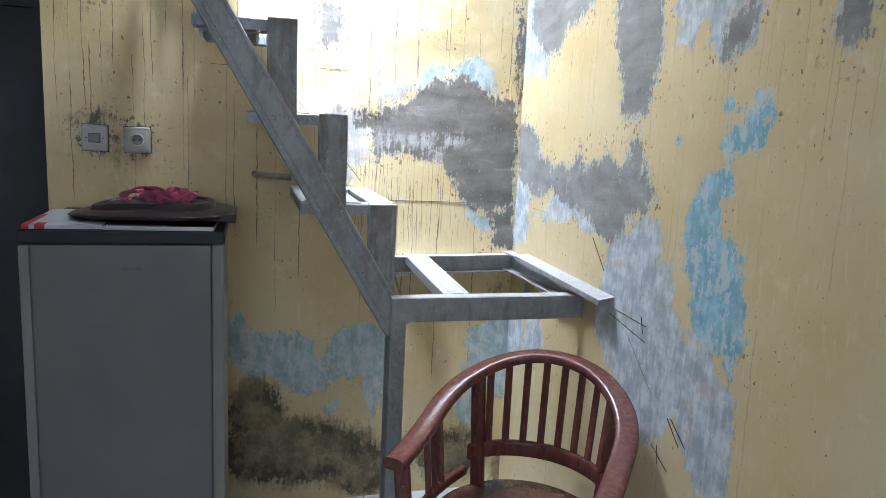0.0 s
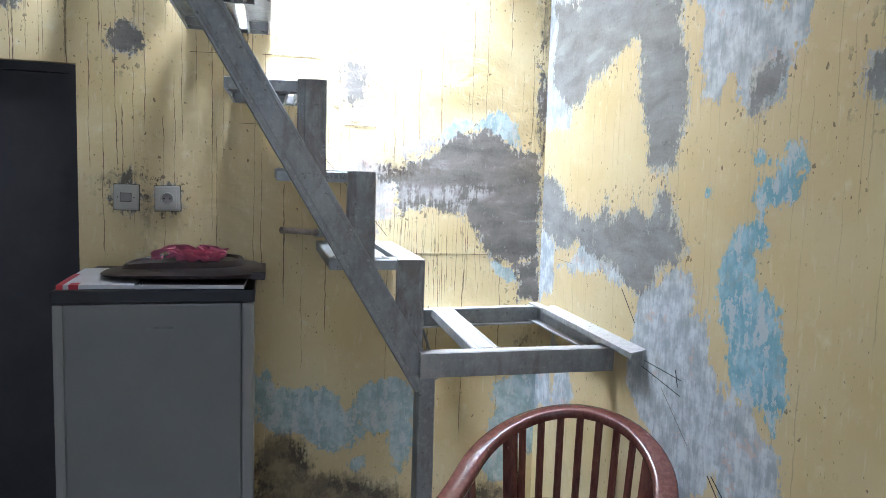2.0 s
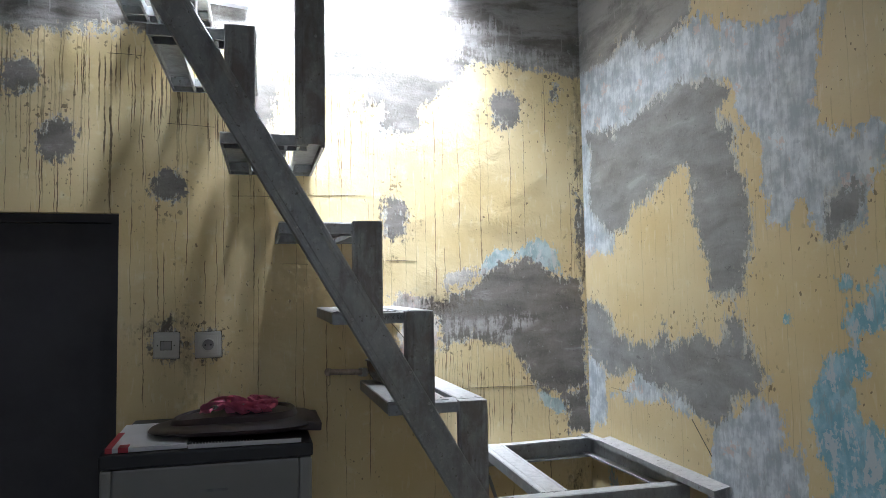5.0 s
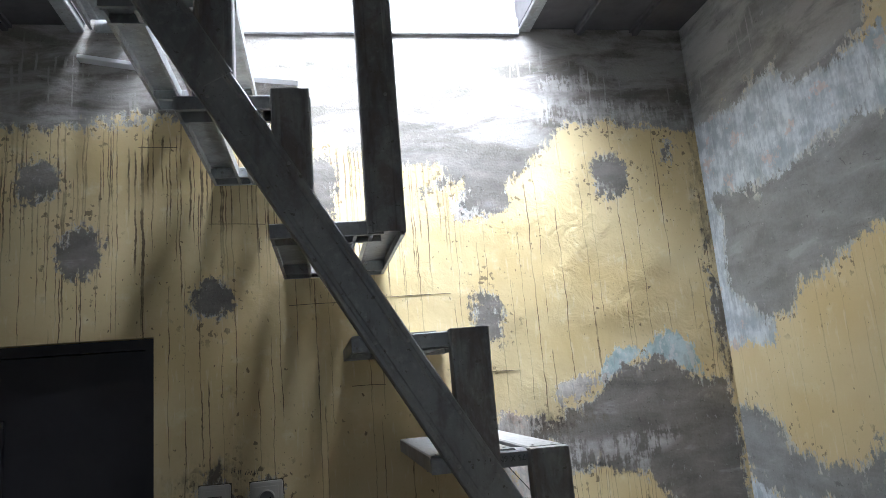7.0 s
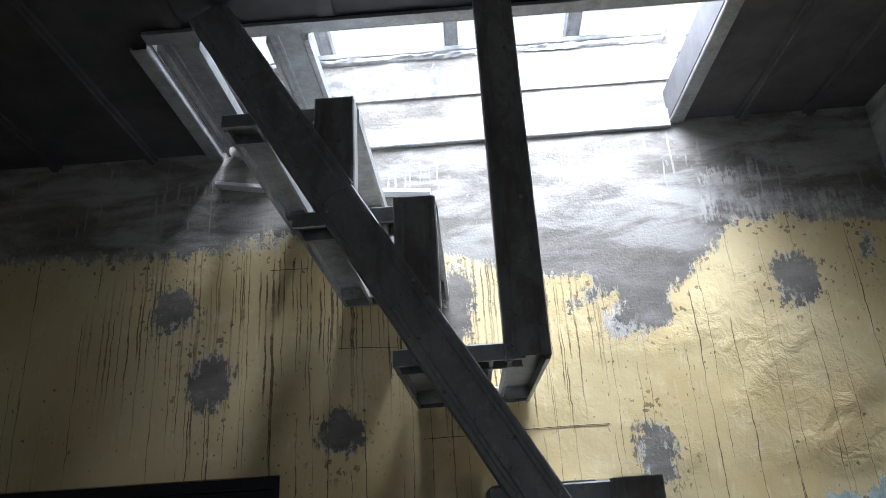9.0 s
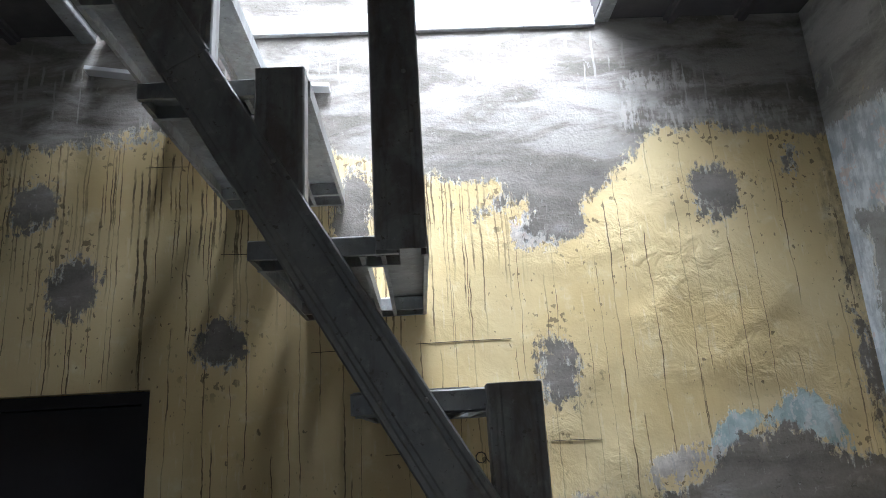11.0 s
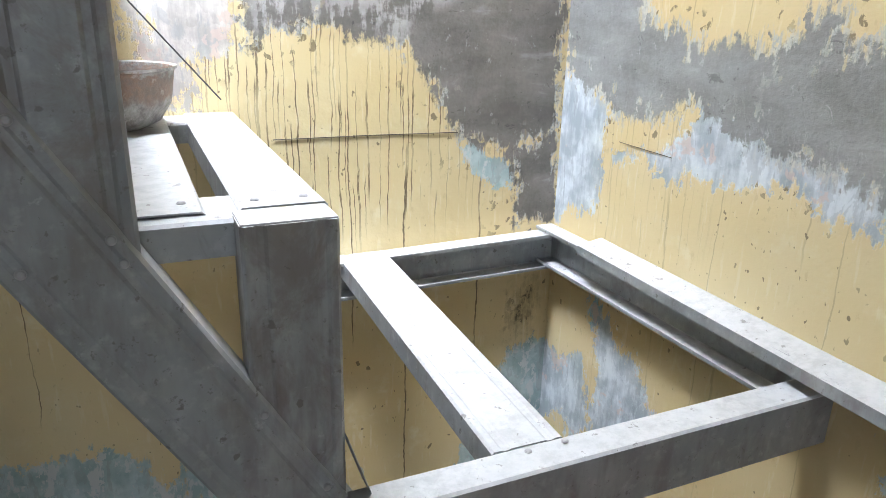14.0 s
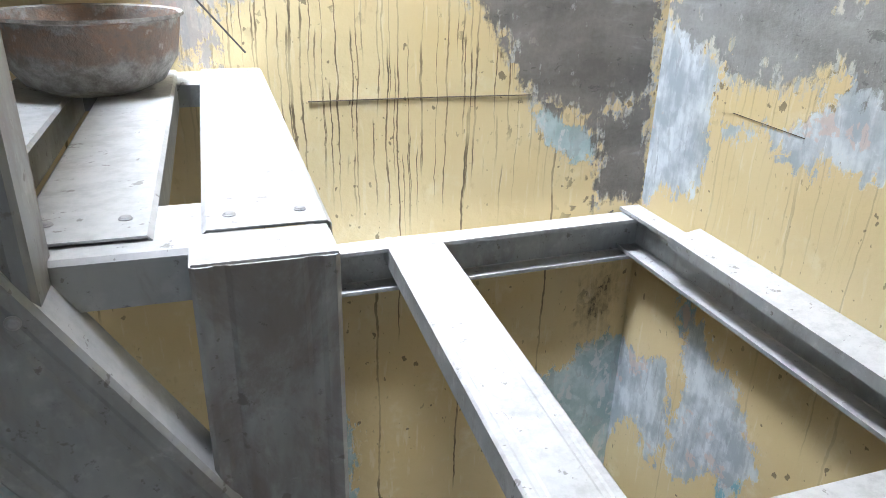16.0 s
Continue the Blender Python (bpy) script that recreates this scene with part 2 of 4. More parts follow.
def worn_wall(name, along, putty, dirt, drips, old_paint, cement):
    """Yellow paint over older pale blue paint, filler and bare cement."""
    k = Mat(name)
    sep = k.t.nodes.new("ShaderNodeSeparateXYZ")
    k.put(sep.inputs[0], k.pos)
    up = sep.outputs[2]
    side = sep.outputs[along]
    flat = k.node("CombineXYZ", {0: side, 1: up, 2: 0.0})
    def attr(name):
        return k.node("Attribute", {}, out=2, attribute_name=name)

    jag = k.math("SUBTRACT", k.noise(k.vmul(flat, (1.0, 0.7, 1.0)), 11.0, 7, 0.66, 0.3), 0.5)
    fine = k.math("SUBTRACT", k.noise(k.vmul(flat, (1.5, 0.8, 1.0)), 60.0, 5, 0.7), 0.5)
    brush = k.math("SUBTRACT", k.noise(k.vmul(flat, (1.0, 0.14, 1.0)), 75.0, 4, 0.6), 0.5)
    tiny = k.math("SUBTRACT", k.noise(flat, 150.0, 3, 0.6), 0.5)
    rough_edge = k.math("ADD", k.math("MULTIPLY", jag, 0.115), k.math("ADD", k.math("MULTIPLY", fine, 0.058), k.math("MULTIPLY", brush, 0.065)))
    rough_edge = k.math("MULTIPLY_ADD", tiny, 0.010, rough_edge)

    def flakes(scale, stretch):
        """A random value for each angular flake."""
        vor = k.t.nodes.new("ShaderNodeTexVoronoi")
        warp = k.node("CombineXYZ", {0: k.math("MULTIPLY_ADD", fine, 0.03, side), 1: k.math("MULTIPLY", k.math("MULTIPLY_ADD", jag, 0.05, up), stretch), 2: 0.0})
        k.put(vor.inputs["Vector"], warp)
        k.put(vor.inputs["Scale"], scale)
        rgb = k.t.nodes.new("ShaderNodeSeparateColor")
        k.put(rgb.inputs[0], vor.outputs["Color"])
        return rgb.outputs[0]

    flake = flakes(62.0, 0.75)
    crumbs = flakes(120.0, 0.8)
    rough_edge = k.math("ADD", rough_edge, k.math("MULTIPLY_ADD", flake, 0.019, k.math("MULTIPLY_ADD", crumbs, 0.007, -0.013)))
    trowel = k.noise(k.vmul(flat, (0.5, 1.4, 1.0)), 11.0, 6, 0.60, 0.45)

    def mask(d, soft=0.005, shift=0.0, gain=1.0):
        return k.ramp(k.math("ADD", k.math("MULTIPLY", rough_edge, gain), d), soft + shift, -soft + shift)

    broad = k.noise(flat, 2.3, 3, 0.55)
    mid = k.noise(flat, 14.0, 5, 0.6)
    yellow = k.mix(k.ramp(broad, 0.3, 0.7), (0.62, 0.478, 0.235), (0.70, 0.58, 0.335))
    yellow = k.mix(k.ramp(mid, 0.55, 0.8), yellow, (0.73, 0.64, 0.42))
    yellow = k.mix(k.math("MULTIPLY", k.ramp(brush, 0.08, 0.18), 0.35), yellow, (0.76, 0.68, 0.48))
    yellow = k.mix(k.math("MULTIPLY", k.ramp(k.math("ADD", fine, k.math("MULTIPLY", jag, 0.4)), 0.10, 0.22), 0.35), yellow, (0.50, 0.375, 0.19))
    # chips, scratches and dark runs of dirty water
    chips = k.ramp(k.noise(k.vmul(flat, (1.0, 0.75, 1.0)), 46.0, 2, 0.5), 0.72, 0.745)
    specks = k.math("MULTIPLY", k.ramp(k.noise(k.vmul(flat, (1.0, 0.6, 1.0)), 95.0, 2, 0.5), 0.67, 0.71), k.ramp(k.noise(flat, 3.1, 2), 0.42, 0.6))
    chips = k.math("MAXIMUM", chips, specks)
    torn = k.math("MULTIPLY", k.ramp(crumbs, 0.92, 0.93), k.math("MULTIPLY", k.ramp(attr("cement"), 0.09, 0.03), k.ramp(jag, -0.03, 0.03)))
    chips = k.math("MAXIMUM", chips, torn)
    yellow = k.mix(k.math("MULTIPLY", chips, 0.8), yellow, (0.16, 0.12, 0.07))
    if drips > 0:
        bend = k.math("MULTIPLY", k.math("SUBTRACT", k.noise(k.vmul(flat, (1.6, 1.0, 1.0)), 8.0, 4), 0.5), 0.020)
        across = k.math("ADD", side, bend)

        def runs(scale, shift, width, top, spread, least, longest):
            """Thin upright runs, each with its own start and length."""
            vor = k.t.nodes.new("ShaderNodeTexVoronoi")
            vor.voronoi_dimensions = "1D"
            k.put(vor.inputs["W"], k.math("ADD", across, shift))
            k.put(vor.inputs["Scale"], scale)
            rgb = k.t.nodes.new("ShaderNodeSeparateColor")
            k.put(rgb.inputs[0], vor.outputs["Color"])
            start = k.math("MULTIPLY_ADD", rgb.outputs[0], -spread, top)
            end = k.math("SUBTRACT", start, k.math("MULTIPLY_ADD", rgb.outputs[1], longest - least, least))
            w = k.math("MULTIPLY", k.math("MULTIPLY_ADD", rgb.outputs[2], 0.8, 0.5), width * scale)
            w = k.math("MULTIPLY", w, k.math("MULTIPLY_ADD", fine, 2.6, 1.0))
            line = k.math("SUBTRACT", 1.0, k.ramp(k.math("DIVIDE", vor.outputs["Distance"], w), 0.6, 1.2))
            inside = k.math("MULTIPLY", k.ramp(up, start, k.math("SUBTRACT", start, 0.02)), k.ramp(up, end, k.math("ADD", end, 0.06)))
            return k.math("MULTIPLY", line, inside)

        low = k.ramp(attr("runs"), 0.10, -0.05)
        wet = k.math("MAXIMUM", runs(22.0, 5.0, 0.0013, 2.62, 0.9, 0.15, 0.9), runs(13.0, 1.7, 0.0016, 2.55, 1.6, 0.3, 1.1))
        wet = k.math("MAXIMUM", wet, k.math("MULTIPLY", k.math("MAXIMUM", k.math("MAXIMUM", runs(95.0, 3.3, 0.0012, 1.52, 0.40, 0.03, 0.30), runs(60.0, 6.3, 0.0010, 1.50, 0.20, 0.10, 0.45)), k.math("MAXIMUM", runs(50.0, 9.1, 0.0021, 2.56, 0.16, 0.10, 0.70), runs(31.0, 4.4, 0.0024, 2.57, 0.25, 0.12, 0.45))), low))
        patchy = k.math("MULTIPLY_ADD", k.ramp(k.noise(flat, 6.0, 4), 0.40, 0.58), 0.62, 0.34)
        wet = k.math("MULTIPLY", k.math("MULTIPLY", wet, drips), patchy)
        yellow = k.mix(wet, yellow, (0.14, 0.10, 0.055))
    col = yellow
    m_blue = mask(attr("blue"), gain=0.8)
    streaks = k.noise(k.vmul(flat, (1.0, 0.3, 1.0)), 26.0, 5, 0.65, 0.4)
    tone = k.mix(k.ramp(k.math("ADD", mid, k.math("MULTIPLY_ADD", brush, 0.25, k.math("MULTIPLY_ADD", flake, 0.14, -0.07))), 0.33, 0.70), *old_paint)
    tone = k.mix(k.math("MULTIPLY", k.ramp(k.math("MULTIPLY_ADD", crumbs, 0.12, streaks), 0.60, 0.63), 0.75), tone, (0.62, 0.62, 0.60))
    tone = k.mix(k.math("MULTIPLY", k.ramp(k.math("MULTIPLY_ADD", flake, -0.12, streaks), 0.35, 0.32), 0.4), tone, (0.30, 0.31, 0.31))
    col = k.mix(m_blue, col, tone)
    m_put = 0.0
    if putty:
        m_put = mask(attr("putty"), gain=0.9)
        pale = k.mix(k.ramp(k.math("ADD", mid, k.math("MULTIPLY_ADD", brush, 0.5, k.math("MULTIPLY_ADD", flake, 0.10, -0.05))), 0.34, 0.68), *putty)
        pale = k.mix(k.math("MULTIPLY", k.ramp(k.math("MULTIPLY_ADD", flake, -0.14, streaks), 0.36, 0.33), 0.35), pale, (0.29, 0.31, 0.32))
        pale = k.mix(k.math("MULTIPLY", k.ramp(k.math("MULTIPLY_ADD", crumbs, 0.10, k.noise(flat, 9.0, 4, 0.6)), 0.66, 0.68), 0.6), pale, (0.62, 0.47, 0.40))
        scored = k.ramp(k.noise(k.vmul(flat, (1.0, 0.16, 1.0)), 55.0, 5, 0.7, 0.4), 0.60, 0.64)
        pale = k.mix(k.math("MULTIPLY", scored, 0.45), pale, (0.27, 0.285, 0.29))
        col = k.mix(m_put, col, pale)
    base = attr("cement")
    m_halo = mask(base, shift=0.010 if dirt else 0.022, gain=1.1)
    halo_tone = k.mix(k.ramp(k.math("ADD", jag, fine), -0.1, 0.2), (0.40, 0.41, 0.40), (0.58, 0.55, 0.46))
    col = k.mix(k.math("MULTIPLY", m_halo, k.ramp(k.math("ADD", jag, brush), -0.05, 0.1)), col, halo_tone)
    m_cem = mask(base, soft=0.008)
    left_over = k.math("MULTIPLY", k.ramp(k.math("ADD", k.math("MULTIPLY", flake, 0.35), jag), 0.36, 0.375), k.ramp(base, -0.07, -0.01))
    m_cem = k.math("MULTIPLY", m_cem, k.math("MULTIPLY_ADD", left_over, -0.3 if dirt else -0.7, 1.0))
    grain_sum = k.math("ADD", k.math("MULTIPLY", trowel, 0.75), k.math("MULTIPLY_ADD", mid, 0.25, k.math("MULTIPLY_ADD", fine, 0.22, k.math("MULTIPLY", tiny, 0.14))))
    grey = k.mix(k.ramp(grain_sum, 0.28, 0.72), *cement)
    grey = k.mix(k.math("MULTIPLY", k.ramp(trowel, 0.60, 0.70), 0.35), grey, (0.44, 0.44, 0.43))
    fleck = k.ramp(k.noise(k.vmul(flat, (1.3, 0.8, 1.0)), 38.0, 6, 0.75, 0.5), 0.625, 0.655)
    grey = k.mix(k.math("MULTIPLY", fleck, 0.5), grey, (0.47, 0.455, 0.43))
    pits = k.ramp(k.noise(k.vmul(flat, (0.8, 1.2, 1.0)), 44.0, 6, 0.72, 0.8), 0.385, 0.35)
    grey = k.mix(k.math("MULTIPLY", pits, 0.55), grey, [c * 0.55 for c in cement[0]])
    if dirt:
        scraped = k.math("MULTIPLY", k.ramp(attr("scrape"), 0.02, -0.01), k.ramp(k.math("ADD", k.math("MULTIPLY", trowel, 0.7), k.math("MULTIPLY_ADD", brush, 0.7, k.math("MULTIPLY_ADD", fine, 0.5, k.math("MULTIPLY", jag, 0.4)))), 0.30, 0.42))
        grey = k.mix(k.math("MULTIPLY", scraped, 0.8), grey, k.mix(k.ramp(mid, 0.4, 0.6), (0.36, 0.335, 0.31), (0.52, 0.49, 0.455)))
    if drips > 0:
        lime = k.math("MULTIPLY", runs(40.0, 2.2, 0.004, 2.83, 0.12, 0.04, 0.26), k.ramp(k.noise(flat, 4.0, 2), 0.42, 0.55))
        smear = k.math("MULTIPLY", k.ramp(up, 2.25, 2.60), k.ramp(k.noise(k.vmul(flat, (0.4, 1.3, 1.0)), 9.0, 7, 0.68, 0.35), 0.40, 0.62))
        grey = k.mix(k.math("MAXIMUM", k.math("MULTIPLY", lime, 0.5), k.math("MULTIPLY", smear, 0.6)), grey, (0.53, 0.505, 0.47))
    col = k.mix(m_cem, col, grey)
    if dirt:
        m_dirt = mask(attr("dirt"), soft=0.03, gain=1.0)
        col = k.mix(k.math("MULTIPLY", m_dirt, k.math("MULTIPLY_ADD", k.ramp(k.math("ADD", mid, k.math("MULTIPLY", fine, 0.4)), 0.3, 0.65), 0.35, 0.55)), col, (0.14, 0.108, 0.072))
        crumbled = k.math("SUBTRACT", mask(attr("dirt"), soft=0.006, shift=-0.01, gain=1.1), mask(attr("dirt"), soft=0.03, shift=-0.06, gain=1.1))
        crumbled = k.math("MULTIPLY", crumbled, k.ramp(k.math("ADD", jag, k.math("MULTIPLY", broad, 0.3)), 0.10, 0.20))
        col = k.mix(k.math("MULTIPLY", crumbled, 0.75), col, (0.055, 0.045, 0.035))
    lumps = k.math("MULTIPLY", k.noise(flat, 17.0, 5, 0.6, 0.5), k.ramp(k.noise(flat, 2.6, 2), 0.38, 0.62))
    lumps = k.math("MULTIPLY", lumps, k.math("MULTIPLY_ADD", k.ramp(up, 1.55, 1.75), 0.85, 0.15))
    if along == 0:
        lumps = k.math("MULTIPLY", lumps, k.math("MULTIPLY_ADD", k.ramp(side, -1.15, -0.65), 0.9, 0.1))
    crumple = k.math("ADD", k.math("MULTIPLY", k.noise(flat, 6.0, 3, 0.55, 0.4), 0.3), k.math("MULTIPLY", lumps, 0.8))
    crumple = k.math("MULTIPLY", crumple, k.math("MULTIPLY_ADD", m_cem, -0.65, 1.0))
    h = k.math("MULTIPLY_ADD", m_cem, -0.35, k.math("MULTIPLY", crumple, 4.6 if along == 0 else 1.2))
    h = k.math("ADD", h, k.math("MULTIPLY", k.noise(flat, 130.0, 4, 0.6), k.math("MULTIPLY_ADD", m_cem, 0.30, 0.10)))
    h = k.math("MULTIPLY_ADD", m_blue, -0.5, h)
    h = k.math("MULTIPLY_ADD", k.math("MULTIPLY", m_cem, trowel), 0.45, h)
    if putty:
        h = k.math("MULTIPLY_ADD", m_put, -0.4, h)
    k.bump(h, 0.52, 0.008)
    return k.done(col, k.math("MULTIPLY_ADD", m_cem, 0.35, 0.50), 0.0, 0.35)


M_BACK = worn_wall("worn_yellow_back", 0, ((0.42, 0.38, 0.34), (0.66, 0.61, 0.55)), True, 1.0, ((0.33, 0.43, 0.43), (0.54, 0.63, 0.62)), ((0.135, 0.122, 0.105), (0.25, 0.228, 0.198)))
M_RIGHT = worn_wall("worn_yellow_side", 1, ((0.37, 0.41, 0.435), (0.66, 0.695, 0.705)), False, 0.3, ((0.20, 0.40, 0.48), (0.41, 0.60, 0.65)), ((0.205, 0.20, 0.185), (0.335, 0.33, 0.31)))
M_PLASTER = simple("plain_plaster", (0.55, 0.50, 0.38), 0.8, grain=8)
M_CONCRETE = simple("raw_concrete", (0.36, 0.355, 0.35), 0.9, grain=18, bump=0.5, vary=0.35)
M_BEAM = simple("grey_band_concrete", (0.27, 0.26, 0.25), 0.9, grain=26, bump=0.8, vary=0.45)
M_DECK = simple("dark_deck_board", (0.078, 0.074, 0.075), 0.7, grain=10, vary=0.3)
M_DOOR = simple("charcoal_door_paint", (0.034, 0.032, 0.036), 0.5, grain=6, vary=0.2, bump=0.05)
M_GROUT = simple("tile_grout", (0.2, 0.19, 0.18), 0.9)
M_TILE = simple("white_floor_tile", (0.62, 0.63, 0.63), 0.22, grain=4, vary=0.08, bump=0.02)


def glow_mat():
    k = Mat("white_sky")
    k.put(k.b.inputs["Emission Color"], (0.95, 0.98, 1.0, 1))
    k.put(k.b.inputs["Emission Strength"], 5.0)
    return k.done((0.8, 0.8, 0.8), 1.0)


M_SKY = glow_mat()


def steel_mat(name, bright, stained=0.0):
    """Galvanised steel, dulled, with stains; white plaster dust and painted light on upward faces."""
    k = Mat(name)
    co = k.pos
    n1 = k.noise(k.vmul(co, (1, 1, 0.5)), 9.0, 5, 0.65)
    n2 = k.noise(co, 55.0, 4, 0.6)
    spots = k.ramp(k.noise(co, 70.0, 2, 0.5), 0.70, 0.74)
    base = k.mix(k.ramp(n1, 0.3, 0.7), [c * bright for c in (0.265, 0.275, 0.269)], [c * bright for c in (0.41, 0.421, 0.413)])
    base = k.mix(k.math("MULTIPLY", k.ramp(n2, 0.5, 0.75), 0.35), base, (0.62, 0.62, 0.60))
    base = k.mix(k.math("MULTIPLY", spots, 0.7), base, (0.12, 0.11, 0.10))
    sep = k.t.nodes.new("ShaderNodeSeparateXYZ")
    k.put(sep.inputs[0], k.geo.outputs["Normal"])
    stain = k.math("MULTIPLY", k.ramp(k.noise(k.vmul(co, (1.0, 1.0, 0.25)), 26.0, 4, 0.65), 0.50 - 0.06 * stained, 0.72), 0.4 + 0.3 * stained)
    base = k.mix(stain, base, (0.165, 0.128, 0.115))
    blotch = k.math("MULTIPLY", k.ramp(k.noise(k.vmul(co, (1.0, 1.0, 0.6)), 14.0, 6, 0.7, 0.8), 0.52 - 0.08 * stained, 0.64), 0.35 + 0.35 * stained)
    base = k.mix(blotch, base, (0.23, 0.195, 0.178))
    smudge = k.math("MULTIPLY", k.ramp(k.noise(co, 90.0, 5, 0.75), 0.62, 0.68), 0.5)
    base = k.mix(smudge, base, (0.13, 0.115, 0.10))
    scuff = k.math("MULTIPLY", k.ramp(k.noise(co, 33.0, 6, 0.75), 0.60, 0.72), 0.5)
    base = k.mix(scuff, base, (0.60, 0.60, 0.60))
    # paler where the face looks up: plaster dust plus light put into the colour
    dust_lit = k.math("MULTIPLY", k.ramp(sep.outputs[2], 0.22, 0.58), k.ramp(k.noise(co, 16.0, 5, 0.7), 0.10, 0.42))
    base = k.mix(k.math("MULTIPLY", dust_lit, k.math("MULTIPLY_ADD", k.ramp(k.noise(co, 48.0, 6, 0.72), 0.35, 0.62), 0.4, 0.48)), base, (0.59, 0.58, 0.565))
    k.bump(n2, 0.12, 0.001)
    scratch = k.math("MULTIPLY", k.ramp(k.noise(k.vmul(co, (1.0, 0.5, 1.0)), 60.0, 6, 0.75, 1.2), 0.62, 0.68), k.ramp(k.noise(co, 12.0, 3), 0.45, 0.6))
    pits = k.ramp(k.noise(co, 70.0, 4, 0.65), 0.645, 0.675)
    base = k.mix(k.math("MULTIPLY", k.math("MAXIMUM", scratch, pits), 0.75), base, (0.22, 0.205, 0.19))
    metal = k.math("MULTIPLY_ADD", dust_lit, -0.22, 0.22)
    return k.done(base, k.math("MULTIPLY_ADD", n1, 0.25, 0.34), metal, 0.5)


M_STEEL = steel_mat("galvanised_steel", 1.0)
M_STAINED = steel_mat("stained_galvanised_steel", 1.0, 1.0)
M_SCREW = simple("zinc_screw", (0.46, 0.45, 0.44), 0.5, 0.4, bump=0.05)
M_FRIDGE = simple("grey_fridge_enamel", (0.205, 0.203, 0.196), 0.38, 0.1, grain=5, vary=0.06, bump=0.02)
M_FRIDGE_EDGE = simple("pale_fridge_edge", (0.285, 0.278, 0.262), 0.4, grain=5, vary=0.06, bump=0.02)
M_BADGE = simple("worn_badge", (0.17, 0.17, 0.175), 0.4, vary=0.3)
M_BLACK = simple("black_plastic", (0.02, 0.02, 0.022), 0.45, grain=20, vary=0.2)
M_WHITE = simple("white_card", (0.75, 0.75, 0.76), 0.6, grain=10, vary=0.05)
M_RED = simple("red_print", (0.55, 0.05, 0.07), 0.5, vary=0.08)
M_PINK = simple("pink_ribbon_cloth", (0.86, 0.25, 0.37), 0.6, grain=30, vary=0.2)
M_TRAY = simple("dark_brown_tray", (0.045, 0.032, 0.032), 0.4, grain=12, vary=0.2)
M_SWITCH = simple("aged_white_plastic", (0.44, 0.42, 0.375), 0.4, grain=14, vary=0.12, bump=0.03)
M_ROCKER = simple("greyed_plastic", (0.22, 0.21, 0.195), 0.45, grain=20, vary=0.25)
M_DARK_GAP = simple("dark_gap", (0.07, 0.06, 0.045), 0.8, vary=0.4)
M_HOLE = simple("dark_socket_hole", (0.02, 0.02, 0.02), 0.7)
M_PENCIL = simple("pencil_lead", (0.10, 0.075, 0.05), 0.8)
M_STAMP = simple("faded_stamp_ink", (0.17, 0.175, 0.175), 0.8)
M_INK = simple("dark_ink", (0.025, 0.024, 0.026), 0.7)
M_PIPE = simple("rusty_pipe", (0.30, 0.235, 0.19), 0.7, grain=35, vary=0.4, bump=0.3)
M_WIRE = simple("dark_wire", (0.06, 0.05, 0.045), 0.6)


def wood_mat():
    k = Mat("red_brown_varnished_wood")
    co = k.node("TexCoord", {}, out=3)
    grain = k.noise(k.vmul(co, (3.0, 3.0, 0.8)), 22.0, 6, 0.65, 0.6)
    worn = k.noise(co, 30.0, 4, 0.7)
    c = k.mix(k.ramp(grain, 0.3, 0.7), (0.125, 0.043, 0.033), (0.205, 0.075, 0.055))
    c = k.mix(k.math("MULTIPLY", k.ramp(worn, 0.66, 0.72), 0.5), c, (0.45, 0.30, 0.24))
    k.bump(grain, 0.06, 0.001)
    return k.done(c, k.math("MULTIPLY_ADD", worn, 0.22, 0.10), 0.0, 0.5)


M_WOOD = wood_mat()


def bowl_mat():
    """Old enamel: tan rust under the rim, grey cement crust below and inside."""
    k = Mat("rusty_enamel_bowl")
    n = k.noise(k.pos, 20.0, 6, 0.7, 0.4)
    n2 = k.noise(k.pos, 55.0, 5, 0.7)
    sep = k.t.nodes.new("ShaderNodeSeparateXYZ")
    k.put(sep.inputs[0], k.node("TexCoord", {}, out=3))
    high = k.math("MULTIPLY_ADD", k.math("SUBTRACT", n, 0.5), 0.09, sep.outputs[2])
    c = k.mix(k.ramp(n2, 0.35, 0.65), (0.21, 0.195, 0.175), (0.38, 0.36, 0.33))
    rust = k.mix(k.ramp(n, 0.4, 0.6), (0.29, 0.155, 0.085), (0.22, 0.14, 0.10))
    c = k.mix(k.math("MULTIPLY", k.math("MULTIPLY", k.ramp(high, 0.036, 0.055), k.ramp(high, 0.092, 0.084)), k.math("MULTIPLY_ADD", k.ramp(n2, 0.35, 0.6), 0.45, 0.30)), c, rust)
    c = k.mix(k.math("MULTIPLY", k.ramp(n2, 0.60, 0.68), 0.45), c, (0.50, 0.47, 0.43))
    k.bump(k.math("ADD", n, n2), 0.7, 0.004)
    return k.done(c, 0.75, 0.1)


M_BOWL = bowl_mat()


# ---- mesh helpers ----
def mesh_ob(name, bm, mat, parent=None, smooth=False):
    me = bpy.data.meshes.new(name)
    bmesh.ops.recalc_face_normals(bm, faces=bm.faces)
    bm.to_mesh(me)
    bm.free()
    for m in (mat if isinstance(mat, (list, tuple)) else [mat]):
        me.materials.append(m)
    if smooth:
        for p in me.polygons:
            p.use_smooth = True
        me.set_sharp_from_angle(angle=radians(40))
    ob = new(name, me)
    if parent:
        ob.parent = parent
    return ob


def part(name, bm, mat, parent, label="", smooth=False):
    ob = mesh_ob(name, bm, mat, parent, smooth)
    return tagged(ob, label)


